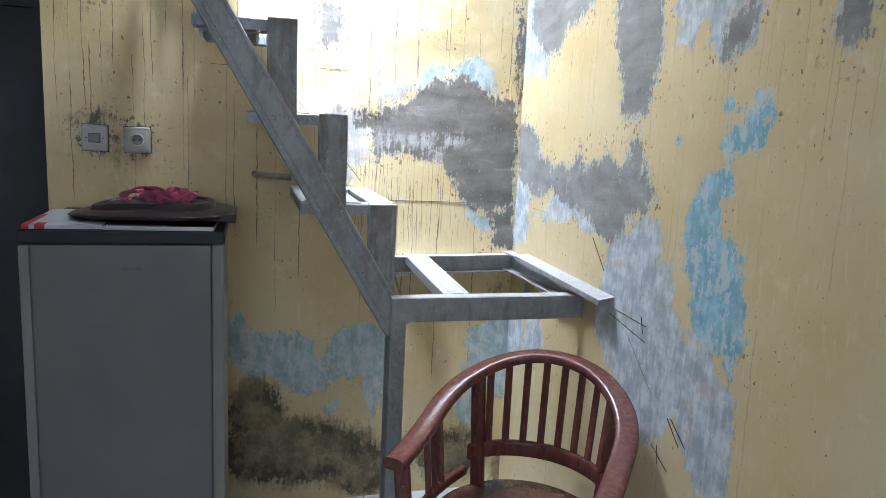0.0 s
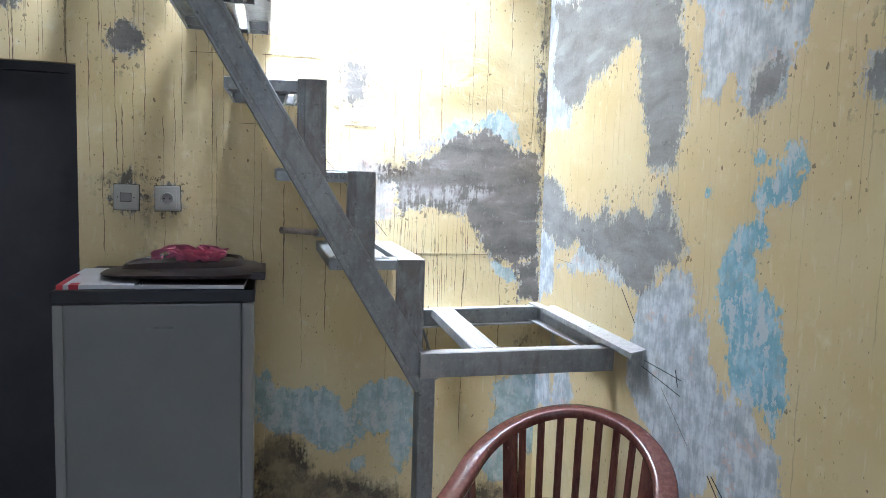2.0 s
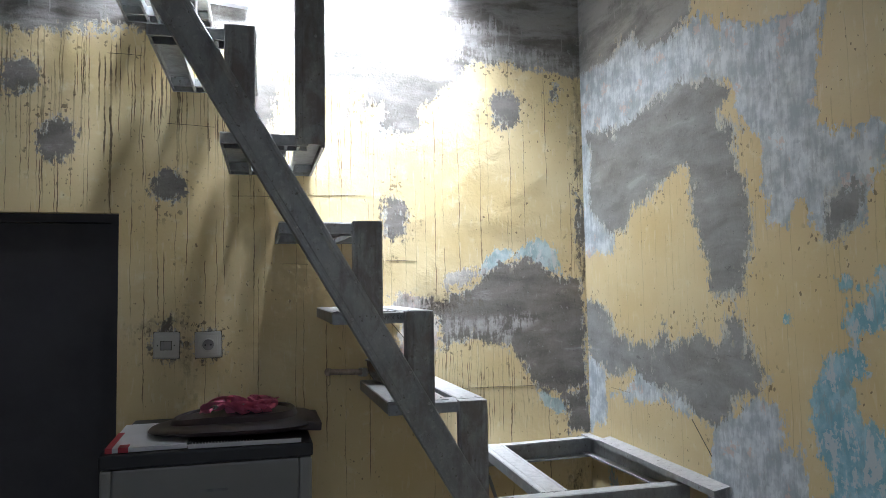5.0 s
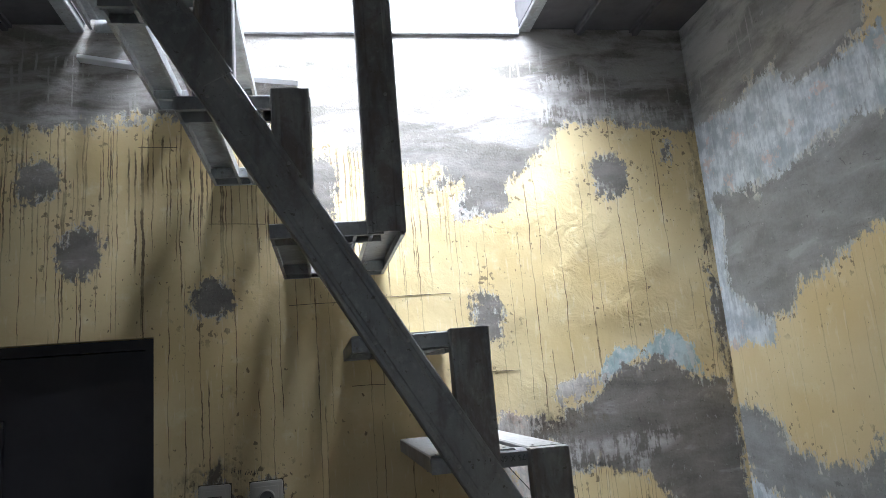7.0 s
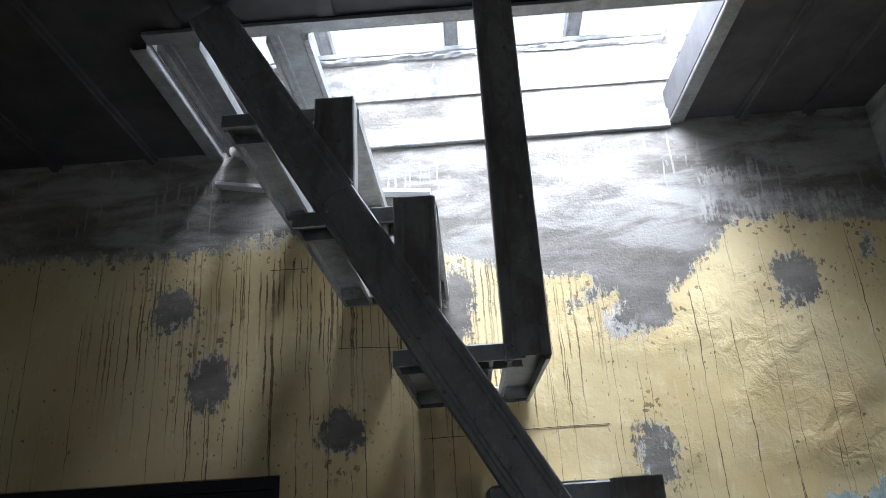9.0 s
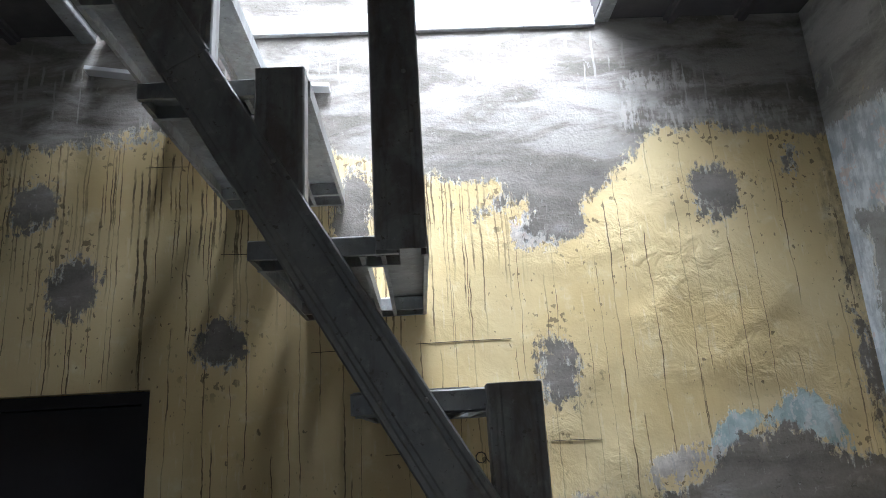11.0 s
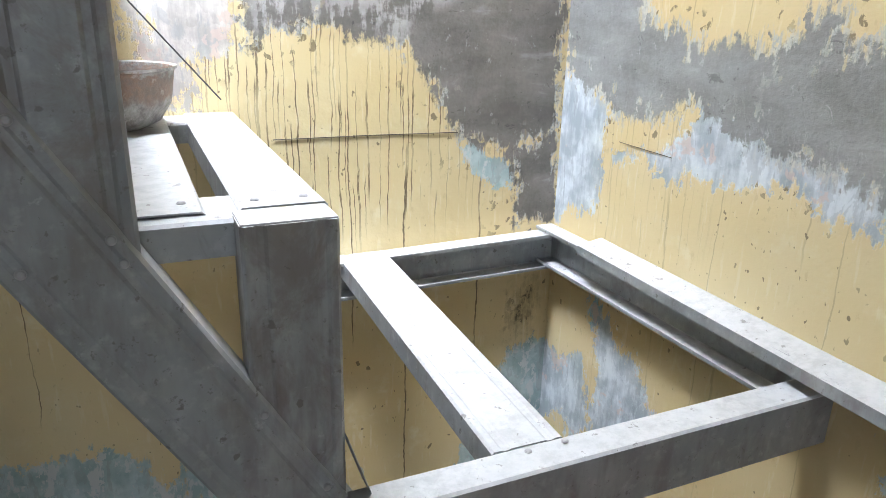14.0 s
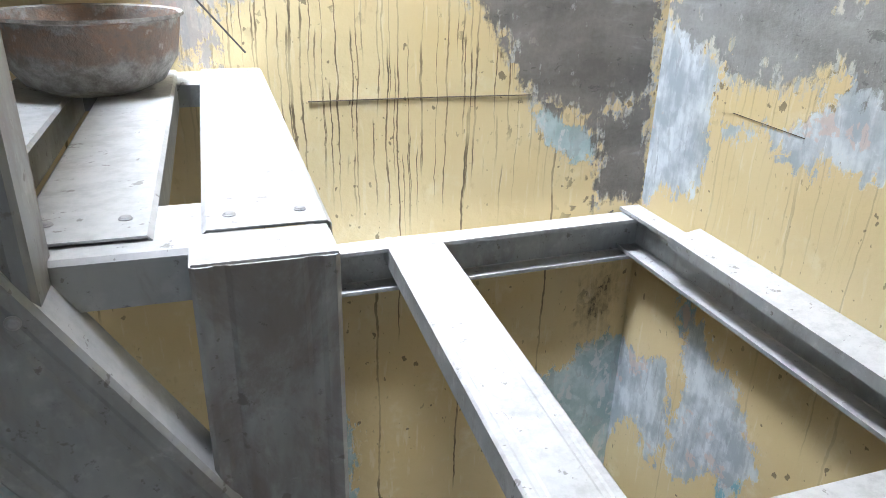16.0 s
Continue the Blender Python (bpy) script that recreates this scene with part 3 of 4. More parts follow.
def box(bm, x0, x1, y0, y1, z0, z1, bevel=0.0):
    r = bmesh.ops.create_cube(bm, size=1.0, matrix=Matrix.LocRotScale(((x0 + x1) / 2, (y0 + y1) / 2, (z0 + z1) / 2), None, (x1 - x0, y1 - y0, z1 - z0)))
    if bevel:
        es = list({e for v in r["verts"] for e in v.link_edges})
        bmesh.ops.bevel(bm, geom=es, offset=bevel, segments=2, affect="EDGES", profile=0.6)
    return bm


def B(*a, **k):
    return box(bmesh.new(), *a, **k)


def thing(name, at, label, category, group=""):
    ob = new(name)
    ob.empty_display_size = 0.05
    ob.location = at
    return tagged(ob, label, category, group)


def tube(bm, pts, radius, sides=10, flat=1.0, caps=True, up=(0, 0, 1)):
    """A rod of one radius, or one radius a point, along points; flat squeezes it along its upright."""
    pts = [Vector(p) for p in pts]
    rings = []
    for i, p in enumerate(pts):
        d = (pts[min(i + 1, len(pts) - 1)] - pts[max(i - 1, 0)]).normalized()
        a = d.cross(Vector(up))
        a = a.normalized() if a.length > 1e-4 else Vector((1, 0, 0))
        b = a.cross(d)
        r = radius[i] if isinstance(radius, (list, tuple)) else radius
        rings.append([bm.verts.new(p + a * (r * math.cos(2 * math.pi * j / sides)) + b * (r * flat * math.sin(2 * math.pi * j / sides))) for j in range(sides)])
    for q, s in zip(rings, rings[1:]):
        for j in range(sides):
            bm.faces.new((q[j], q[(j + 1) % sides], s[(j + 1) % sides], s[j]))
    if caps:
        bm.faces.new(rings[0])
        bm.faces.new(rings[-1])
    return bm


def sweep(bm, pts, width, height, up=(0, 0, 1), n=3.5, sides=16):
    """A rounded rectangular bar along points."""
    pts = [Vector(p) for p in pts]
    rings = []
    for i, p in enumerate(pts):
        d = (pts[min(i + 1, len(pts) - 1)] - pts[max(i - 1, 0)]).normalized()
        a = d.cross(Vector(up)).normalized()
        b = a.cross(d)
        ring = []
        for j in range(sides):
            c, s = math.cos(2 * math.pi * j / sides), math.sin(2 * math.pi * j / sides)
            c, s = math.copysign(abs(c) ** (2 / n), c), math.copysign(abs(s) ** (2 / n), s)
            ring.append(bm.verts.new(p + a * (c * width / 2) + b * (s * height / 2)))
        rings.append(ring)
    for q, s in zip(rings, rings[1:]):
        for j in range(sides):
            bm.faces.new((q[j], q[(j + 1) % sides], s[(j + 1) % sides], s[j]))
    bm.faces.new(rings[0])
    bm.faces.new(rings[-1])
    return bm


def lathe(bm, profile, sides=32):
    rings = [[bm.verts.new((r * math.cos(2 * math.pi * j / sides), r * math.sin(2 * math.pi * j / sides), z)) for j in range(sides)] for r, z in profile]
    for q, s in zip(rings, rings[1:]):
        for j in range(sides):
            bm.faces.new((q[j], q[(j + 1) % sides], s[(j + 1) % sides], s[j]))
    bm.faces.new(rings[0])
    bm.faces.new(rings[-1])
    return bm


def channel(bm, p0, p1, face, w=0.08, f=0.036, lip=0.010, t=0.0016, ribs=True):
    """A lipped steel C-channel from p0 to p1 (the middle of its web's outer side); face: the way the web looks."""
    p0, p1, face = Vector(p0), Vector(p1), Vector(face).normalized()
    ax = (p1 - p0).normalized()
    side = ax.cross(face).normalized()
    h = w / 2
    line = [(-h + lip, -f), (-h, -f), (-h, -0.003), (-h + 0.003, 0)]
    if ribs:
        for c in (-h * 0.62, h * 0.62):
            line += [(c - 0.006, 0), (c - 0.003, -0.0014), (c + 0.003, -0.0014), (c + 0.006, 0)]
    line += [(h - 0.003, 0), (h, -0.003), (h, -f), (h - lip, -f)]
    if lip <= 0:
        line = line[1:-1]
    inner = []
    for i, q in enumerate(line):
        a, b = line[max(i - 1, 0)], line[min(i + 1, len(line) - 1)]
        d = Vector((b[0] - a[0], b[1] - a[1])).normalized()
        inner.append((q[0] + d.y * t, q[1] - d.x * t))
    loop = line + inner[::-1]
    ends = [[bm.verts.new(p + side * u + face * v) for u, v in loop] for p in (p0, p1)]
    n = len(loop)
    for j in range(n):
        bm.faces.new((ends[0][j], ends[0][(j + 1) % n], ends[1][(j + 1) % n], ends[1][j]))
    m = len(line)
    for e in ends:
        for j in range(m - 1):
            bm.faces.new((e[j], e[j + 1], e[n - 2 - j], e[n - 1 - j]))
    return bm


SCREW = bmesh.new()
lathe(SCREW, [(0.0042, 0), (0.0042, 0.0007), (0.0036, 0.0010), (0.0031, 0.0018), (0.0018, 0.0022)], 14)
SCREW_MESH = bpy.data.meshes.new("screw")
SCREW.to_mesh(SCREW_MESH)
SCREW.free()
SCREW_MESH.materials.append(M_SCREW)


def screw(parent, at, way):
    ob = new("screw", SCREW_MESH)
    ob.parent = parent
    ob.matrix_basis = Matrix.Translation(Vector(at) - parent.location) @ Vector(way).to_track_quat("Z", "Y").to_matrix().to_4x4()
    return ob


def spots_field(u, v, spots):
    """Signed distance, roughly in metres, to the nearest of some tilted ellipses."""
    d = np.full(u.shape, 9.0)
    for a, b, ru, rv, rot in spots:
        c, q = math.cos(radians(rot)), math.sin(radians(rot))
        x, y = (c * (u - a) + q * (v - b)) / ru, (-q * (u - a) + c * (v - b)) / rv
        d = np.minimum(d, (np.hypot(x, y) - 1) * min(ru, rv))
    return d


def outline_field(u, v, *outlines):
    """Signed distance, negative inside, to the nearest of some closed outlines."""
    best = np.full(u.shape, 9.0)
    for pts in outlines:
        d, inside = np.full(u.shape, 9.0), np.zeros(u.shape, bool)
        for (a, b), (c, e) in zip(pts, pts[1:] + pts[:1]):
            f = np.clip(((u - a) * (c - a) + (v - b) * (e - b)) / ((c - a) ** 2 + (e - b) ** 2 + 1e-9), 0, 1)
            d = np.minimum(d, np.hypot(u - a - f * (c - a), v - b - f * (e - b)))
            inside ^= ((b > v) != (e > v)) & (u < (c - a) * (v - b) / (e - b + 1e-9) + a)
        best = np.minimum(best, np.where(inside, -d, d))
    return best


def plaster_wall(name, mat, us, vs, put, hole, fields, solids):
    """A wall with a finely divided, slightly uneven face and solid boxes behind it; fields lie on its points."""
    U, V = np.meshgrid(us, vs, indexing="ij")
    nv = len(vs)
    verts, faces = [], []
    for u, v in zip(U.ravel(), V.ravel()):
        w = noise.noise((u * 1.7, v * 1.7, 3.0)) * 0.004 + noise.noise((u * 6, v * 6, 7.0)) * 0.0015
        verts.append(put(u, v, 0.001 + abs(w) * 0.6))
    for a in range(len(us) - 1):
        for b in range(nv - 1):
            cu, cv = (us[a] + us[a + 1]) / 2, (vs[b] + vs[b + 1]) / 2
            if not (hole and hole[0] < cu < hole[1] and hole[2] < cv < hole[3]):
                faces.append((a * nv + b, a * nv + b + 1, (a + 1) * nv + b + 1, (a + 1) * nv + b))
    bm = bmesh.new()
    for q in solids:
        box(bm, *q)
    n0 = len(verts)
    verts += [tuple(v.co) for v in bm.verts]
    bm.verts.index_update()
    faces += [tuple(n0 + v.index for v in f.verts) for f in bm.faces]
    bm.free()
    me = bpy.data.meshes.new(name)
    me.from_pydata(verts, [], faces)
    me.materials.append(mat)
    for key, values in fields(U.ravel(), V.ravel()).items():
        at = me.attributes.new(key, "FLOAT", "POINT")
        at.data.foreach_set("value", np.concatenate([values, np.full(len(verts) - n0, 1.0)]).astype(np.float32))
    for p in me.polygons[:len(faces) - 6 * len(solids)]:
        p.use_smooth = True
    return new(name, me)


# ---- the room ----
CEIL, BACK_TOP = 2.844, 3.15
DOOR_L, DOOR_R, DOOR_T = -2.56, -1.737, 1.895
WEST, SOUTH = -3.3, -4.2
OPEN_L, OPEN_R, OPEN_Y = -1.93, -0.585, -0.54

def back_fields(u, v):
    plates = [(-1.58, 1.445, 0.05, 0.052, 0), (-1.443, 1.44, 0.049, 0.05, 0), (-1.58, 1.50, 0.02, 0.02, 0)]
    corner = [(-0.012, 2.10, 0.016, 0.13, 0), (-0.008, 2.32, 0.010, 0.08, 0), (-0.015, 1.74, 0.018, 0.10, 0)]
    filler = [(-0.68, 1.47, 0.075, 0.10, 10), (-0.70, 1.56, 0.09, 0.035, 0), (-0.72, 1.36, 0.04, 0.08, 20), (-0.52, 1.66, 0.09, 0.035, 20), (-0.05, 1.12, 0.04, 0.05, 0), (-0.80, 2.24, 0.07, 0.05, 0)]
    streaked = [(-0.40, 1.29, 0.28, 0.20, 0), (-1.78, 2.25, 0.45, 0.28, 0), (-1.15, 2.2, 0.25, 0.22, 0)]
    return {"cement": np.minimum(spots_field(u, v, BACK_CEMENT + BACK_UPPER + plates), outline_field(u, v, BACK_MAIN, BACK_CORNER, BACK_HEAD)),
            "blue": np.minimum(spots_field(u, v, BACK_BLUE), outline_field(u, v, BACK_BLUE_TOP, BACK_BLUE_LOW, BACK_LOW)),
            "dirt": spots_field(u, v, BACK_DIRT + corner), "putty": spots_field(u, v, filler), "runs": spots_field(u, v, streaked),
            "scrape": outline_field(u, v, BACK_SCRAPE, BACK_LIME, BACK_LIME_LOW)}


def side_fields(u, v):
    return {"cement": np.minimum(spots_field(u, v, RIGHT_CEMENT), outline_field(u, v, EAST_TOP, EAST_MID, EAST_SEVEN, EAST_BAND, EAST_DARK)),
            "blue": np.minimum(spots_field(u, v, RIGHT_BLUE), outline_field(u, v, EAST_TEAL, EAST_ISLAND)),
            "putty": np.minimum.reduce([spots_field(u, v, RIGHT_PUTTY), outline_field(u, v, EAST_LOW_PUTTY, EAST_HIGH_PUTTY, EAST_GREY, EAST_UNDER_LANDING, EAST_LOW_CORNER), outline_field(u, v, EAST_CORNER_PUTTY, EAST_PALE) - 0.045, outline_field(u, v, EAST_CORNER_STRIP, EAST_UNDER_BAND)]),
            "runs": spots_field(u, v, [(-0.25, 1.2, 0.13, 0.12, 0)])}


us = np.concatenate([np.linspace(WEST, DOOR_L, 20), np.linspace(DOOR_L, DOOR_R, 36)[1:], np.linspace(DOOR_R, 0.0, 140)[1:]])
vs = np.concatenate([np.linspace(-0.05, DOOR_T, 140), np.linspace(DOOR_T, BACK_TOP, 90)[1:]])
wall_north = tagged(plaster_wall("wall_north", M_BACK, us, vs, lambda u, v, w: (u, -w, v), (DOOR_L, DOOR_R, -1, DOOR_T), back_fields, [
    (WEST, DOOR_L, 0.001, 0.13, -0.05, BACK_TOP), (DOOR_L, DOOR_R, 0.001, 0.13, DOOR_T, BACK_TOP), (DOOR_R, 0.13, 0.001, 0.13, -0.05, BACK_TOP)]),
    "yellow painted plaster wall, flaking, patched with grey cement", "wall", kind="structure")
wall_east = tagged(plaster_wall("wall_east", M_RIGHT, np.concatenate([np.linspace(SOUTH, -1.75, 60), np.linspace(-1.75, 0.0, 140)[1:]]), np.linspace(-0.05, CEIL + 0.1, 220), lambda u, v, w: (-w, u, v), None, side_fields, [
    (0.001, 0.13, SOUTH - 0.13, 0.0, -0.05, CEIL + 0.1)]), "yellow wall with scraped blue paint and grey cement patches", "wall", kind="structure")
tagged(mesh_ob("wall_west", B(WEST - 0.13, WEST, SOUTH - 0.13, 0.13, -0.05, CEIL + 0.1), M_PLASTER), "plain painted plaster wall", "wall", kind="structure")
# unseen wall behind the camera; the opening is added round the fill lamp
bm = bmesh.new()
box(bm, WEST, -2.25, SOUTH - 0.13, SOUTH, -0.05, CEIL + 0.1)
box(bm, -0.75, 0, SOUTH - 0.13, SOUTH, -0.05, CEIL + 0.1)
box(bm, -2.25, -0.75, SOUTH - 0.13, SOUTH, -0.05, 1.15)
box(bm, -2.25, -0.75, SOUTH - 0.13, SOUTH, 2.35, CEIL + 0.1)
tagged(mesh_ob("wall_south", bm, M_PLASTER), "plain plaster wall, unseen, with an opening added for the fill lamp", "wall", kind="structure")

# ceiling: dark deck boards on thin battens, open above the stair
bm = bmesh.new()
box(bm, WEST, OPEN_L, SOUTH, 0, CEIL, CEIL + 0.10)
box(bm, OPEN_R, 0, SOUTH, 0, CEIL, CEIL + 0.10)
box(bm, OPEN_L, OPEN_R, SOUTH, OPEN_Y, CEIL, CEIL + 0.10)
for x in (-0.17, -0.37, -2.15, -2.45, -2.75, -3.05):
    box(bm, x - 0.018, x + 0.018, SOUTH, -0.002, CEIL - 0.012, CEIL - 0.001)
    box(bm, x - 0.008, x + 0.008, SOUTH, -0.002, CEIL - 0.022, CEIL - 0.0125)
for x in (-0.8, -1.15, -1.5, -1.85):
    box(bm, x - 0.018, x + 0.018, SOUTH, OPEN_Y - 0.05, CEIL - 0.012, CEIL - 0.001)
tagged(mesh_ob("ceiling", bm, M_DECK), "dark underside of an upper deck with thin battens", "ceiling", kind="structure")

# the well above the opening: raw upstands, rafters, far roof edge
bm = bmesh.new()
box(bm, OPEN_R + 0.045, OPEN_R + 0.16, -0.9, -0.001, CEIL + 0.101, BACK_TOP + 0.02)
tagged(mesh_ob("upstand", bm, M_CONCRETE), "raw broken concrete upstand beside the stair opening", "upstand", kind="structure")
tagged(mesh_ob("wall_beam", B(-2.4, OPEN_R + 0.04, -0.009, -0.0015, 2.985, 3.085), M_BEAM), "rough grey concrete band along the wall head", "wall beam", kind="structure")
tagged(mesh_ob("wall_cap", B(-2.4, OPEN_R + 0.03, -0.012, 0.125, BACK_TOP + 0.001, BACK_TOP + 0.02, bevel=0.004), M_CONCRETE), "rough mortar cap on the wall head", "wall cap", kind="structure")
def rough_strip(bm, p0, p1, width, height, seed, amp=0.008, n=60):
    """An uneven band of mortar between two points, wider across y or x by turns of noise."""
    p0, p1 = Vector(p0), Vector(p1)
    d = (p1 - p0).normalized()
    a = d.cross(Vector((0, 0, 1))).normalized()
    rings = []
    for i in range(n + 1):
        p = p0.lerp(p1, i / n)
        ring = []
        for j in range(10):
            th = 2 * math.pi * j / 10
            o = p * 24 + Vector((seed, 1.9 * math.cos(th), 1.9 * math.sin(th)))
            w = (noise.noise(o) + 0.5 * noise.noise(o * 2.7)) * amp * 1.6
            ring.append(bm.verts.new(p + a * math.cos(th) * (width / 2 + w) + Vector((0, 0, 1)) * math.sin(th) * (height / 2 + w)))
        rings.append(ring)
    for q, r in zip(rings, rings[1:]):
        for j in range(10):
            bm.faces.new((q[j], q[(j + 1) % 10], r[(j + 1) % 10], r[j]))
    bm.faces.new(rings[0])
    bm.faces.new(rings[-1])
    return bm


tagged(mesh_ob("mortar_edge", rough_strip(bmesh.new(), (OPEN_R + 0.055, -0.01, CEIL + 0.105), (OPEN_R + 0.055, -0.62, CEIL + 0.105), 0.09, 0.05, 4.0, 0.012, 90), M_CONCRETE), "broken mortar along the slab edge", "mortar", kind="structure")
tagged(mesh_ob("mortar_bed", rough_strip(bmesh.new(), (-2.4, -0.004, BACK_TOP - 0.01), (OPEN_R + 0.03, -0.004, BACK_TOP - 0.01), 0.02, 0.022, 9.0, 0.004, 160), M_CONCRETE), "uneven mortar bed on the wall head", "mortar", kind="structure")
for x in (-1.634, -1.217, -0.816):
    bm = channel(bmesh.new(), (x, 0.3, 3.21), (x, -2.0, 3.42), (0, 0.2, -1), w=0.045, f=0.05)
    tagged(mesh_ob("rafter", bm, M_STEEL), "thin galvanised steel roof rafter under pale daylight", "rafter", "roof rafters")

bm = bmesh.new()
box(bm, -6, 4, -3.5, 9, 5.2, 5.25)
tagged(mesh_ob("backdrop", bm, M_SKY), "bright white overcast sky above the stair opening", "sky", kind="structure")

# steel trim round the opening
trim = thing("opening_frame", (-1.2, -0.6, CEIL), "galvanised steel channel frame lining the ceiling opening", "frame")


def trim_part(name, *a, **k):
    ob = part(name, channel(bmesh.new(), *a, **k), M_STEEL, trim)
    ob.matrix_parent_inverse = Matrix.Translation(-trim.location)
    return ob


trim_part("side_channel", (OPEN_R + 0.002, 0.0, CEIL + 0.035), (OPEN_R + 0.002, OPEN_Y, CEIL + 0.035), (-1, 0, 0), w=0.09, f=0.04)
trim_part("side_channel", (OPEN_L - 0.002, OPEN_Y, CEIL + 0.02), (OPEN_L - 0.002, 0.0, CEIL + 0.02), (1, 0, 0), w=0.09, f=0.04)
trim_part("header_channel", (OPEN_L, OPEN_Y + 0.002, CEIL + 0.03), (OPEN_R, OPEN_Y + 0.002, CEIL + 0.03), (0, 1, 0), w=0.09, f=0.04)
trim_part("wall_channel", (-1.9, -0.014, CEIL + 0.005), (OPEN_R, -0.014, CEIL + 0.005), (0, -1, 0), w=0.062, f=0.012, lip=0, ribs=False)
for x in (-1.605, -1.745, -1.862):
    trim_part("top_plank", (x, OPEN_Y + 0.01, CEIL + 0.01), (x, -0.02, CEIL + 0.01), (0, 0, 1), w=0.1)

# door
door = thing("door_1", ((DOOR_L + DOOR_R) / 2, 0.07, 0), "dark charcoal panel door, closed, in a flaking wall", "door")
door["kind"] = "structure"


def at_parent(ob, parent):
    ob.matrix_parent_inverse = Matrix.Translation(-parent.location)
    return ob


leaf = at_parent(part("leaf", B(DOOR_L + 0.03, DOOR_R - 0.03, 0.055, 0.09, 0.005, DOOR_T - 0.03, bevel=0.003), M_DOOR, door), door)
bm = bmesh.new()
box(bm, DOOR_L, DOOR_L + 0.03, 0.03, 0.12, 0, DOOR_T - 0.001)
box(bm, DOOR_R - 0.03, DOOR_R, 0.03, 0.12, 0, DOOR_T - 0.001)
box(bm, DOOR_L + 0.03, DOOR_R - 0.03, 0.03, 0.12, DOOR_T - 0.03, DOOR_T - 0.001)
at_parent(part("door_frame", bm, M_DOOR, door), door)
for z0, z1 in ((0.18, 0.85), (1.0, 1.70)):
    bm = bmesh.new()
    for a, b, c, d in ((-2.42, -2.13, z1 - 0.02, z1), (-2.42, -2.13, z0, z0 + 0.02), (-2.42, -2.40, z0 + 0.02, z1 - 0.02), (-2.15, -2.13, z0 + 0.02, z1 - 0.02)):
        box(bm, a, b, 0.042, 0.054, c, d, bevel=0.004)
    part("panel_moulding", bm, M_DOOR, leaf)


# ---- stair ----
SLOPE = math.atan(1.69)
FACE = -0.637


def string_x(z, off=0.0):
    """The middle of the stringer at height z, moved by off square to it."""
    return -1.087 - (z - 1.7) / 1.69 + off / math.sin(SLOPE)


STEPS = [(-0.630, 1.288), (-0.785, 1.549), (-0.932, 1.806), (-1.09, 2.055), (-1.28, 2.345), (-1.435, 2.585)]
stair = thing("staircase", (-0.95, -0.3, 0.9), "unfinished steep stair of galvanised steel C-channels against a yellow wall", "staircase")


def stair_part(name, bm, label="", mat=M_STEEL):
    return at_parent(part(name, bm, mat, stair, label), stair)


stair_part("stringer", channel(bmesh.new(), (string_x(0.90), FACE, 0.90), (string_x(2.835), FACE, 2.835), (0, -1, 0), w=0.086, f=0.04))
stair_part("splice_plate", channel(bmesh.new(), (string_x(2.36), FACE - 0.003, 2.36), (string_x(2.83), FACE - 0.003, 2.83), (0, -1, 0), w=0.092, f=0.03))
for k, (xr, z) in enumerate(STEPS):
    xl = xr - 0.285
    rise = 0.0 if k == 0 else 0.007 if k == 1 else 0.014
    # upright: cut along the stringer, long on the step that carries the header
    top = CEIL if k == 3 else z
    bm = channel(bmesh.new(), (xr - 0.041, FACE + 0.003, z - 0.42 if k != 3 else z - 0.035), (xr - 0.041, FACE + 0.003, top), (0, -1, 0), w=0.082, f=0.04)
    if k != 3:
        n = Vector((math.sin(SLOPE), 0, math.cos(SLOPE)))
        r = bmesh.ops.bisect_plane(bm, geom=bm.verts[:] + bm.edges[:] + bm.faces[:], plane_co=(string_x(z, 0.018), 0, z), plane_no=-n, clear_outer=True)
    stair_part("riser", bm, "upright channel with brown stains", M_STAINED)
    stair_part("front_channel", channel(bmesh.new(), (xl, -0.563, z - 0.001), (xr - 0.045, -0.563, z - 0.001), (0, 0, 1), w=0.082, f=0.032, ribs=False))
    stair_part("cap", B(xr - 0.081, xr - 0.001, -0.632, -0.588, z - 0.001, z + 0.0015))
    stair_part("back_channel", channel(bmesh.new(), (xl, -0.042, z - 0.001 + rise), (xr, -0.042, z - 0.001 + rise), (0, 0, 1), w=0.08, f=0.030, ribs=False))
    for j in range(3):
        c = xr - 0.036 - j * 0.105
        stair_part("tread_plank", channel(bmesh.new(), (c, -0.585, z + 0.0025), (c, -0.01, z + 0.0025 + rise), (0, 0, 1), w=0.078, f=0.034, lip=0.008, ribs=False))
        for dx in (-0.022, 0.022):
            screw(stair, (c + dx, -0.562 + 0.008 * (j % 2), z + 0.0025), (0, 0, 1))
            screw(stair, (c + dx, -0.035, z + 0.003 + rise), (0, 0, 1))
    if k != 3:
        for o in (0.030, -0.028):
            screw(stair, (string_x(z - 0.018, o), FACE, z - 0.018), (0, -1, 0))
    for zz in (z - 0.26, z - 0.17):
        if k != 3:
            screw(stair, (string_x(zz, 0.034), FACE, zz), (0, -1, 0))
screw(stair, (-1.115, FACE + 0.003, 2.33), (0, -1, 0))

ink = bpy.data.curves.new("stamp", "FONT")
ink.body, ink.size, ink.extrude = "75 X 6M", 0.017, 0.0002
ink.materials.append(M_STAMP)
stamp = new("stamp", ink)
stamp.parent = stair
stamp.matrix_parent_inverse = Matrix.Translation(-stair.location)
stamp.matrix_basis = pose(-0.872, -0.6045, STEPS[1][1] - 0.010, 90, 180, 0)

# landing frame at the stair's foot
LAND, LAND_BACK, LAND_SIDE = 1.010, 1.022, 1.046
landing = thing("landing_frame", (-0.3, -0.3, LAND), "open landing frame of dusty galvanised steel channels, no boards yet", "landing frame")


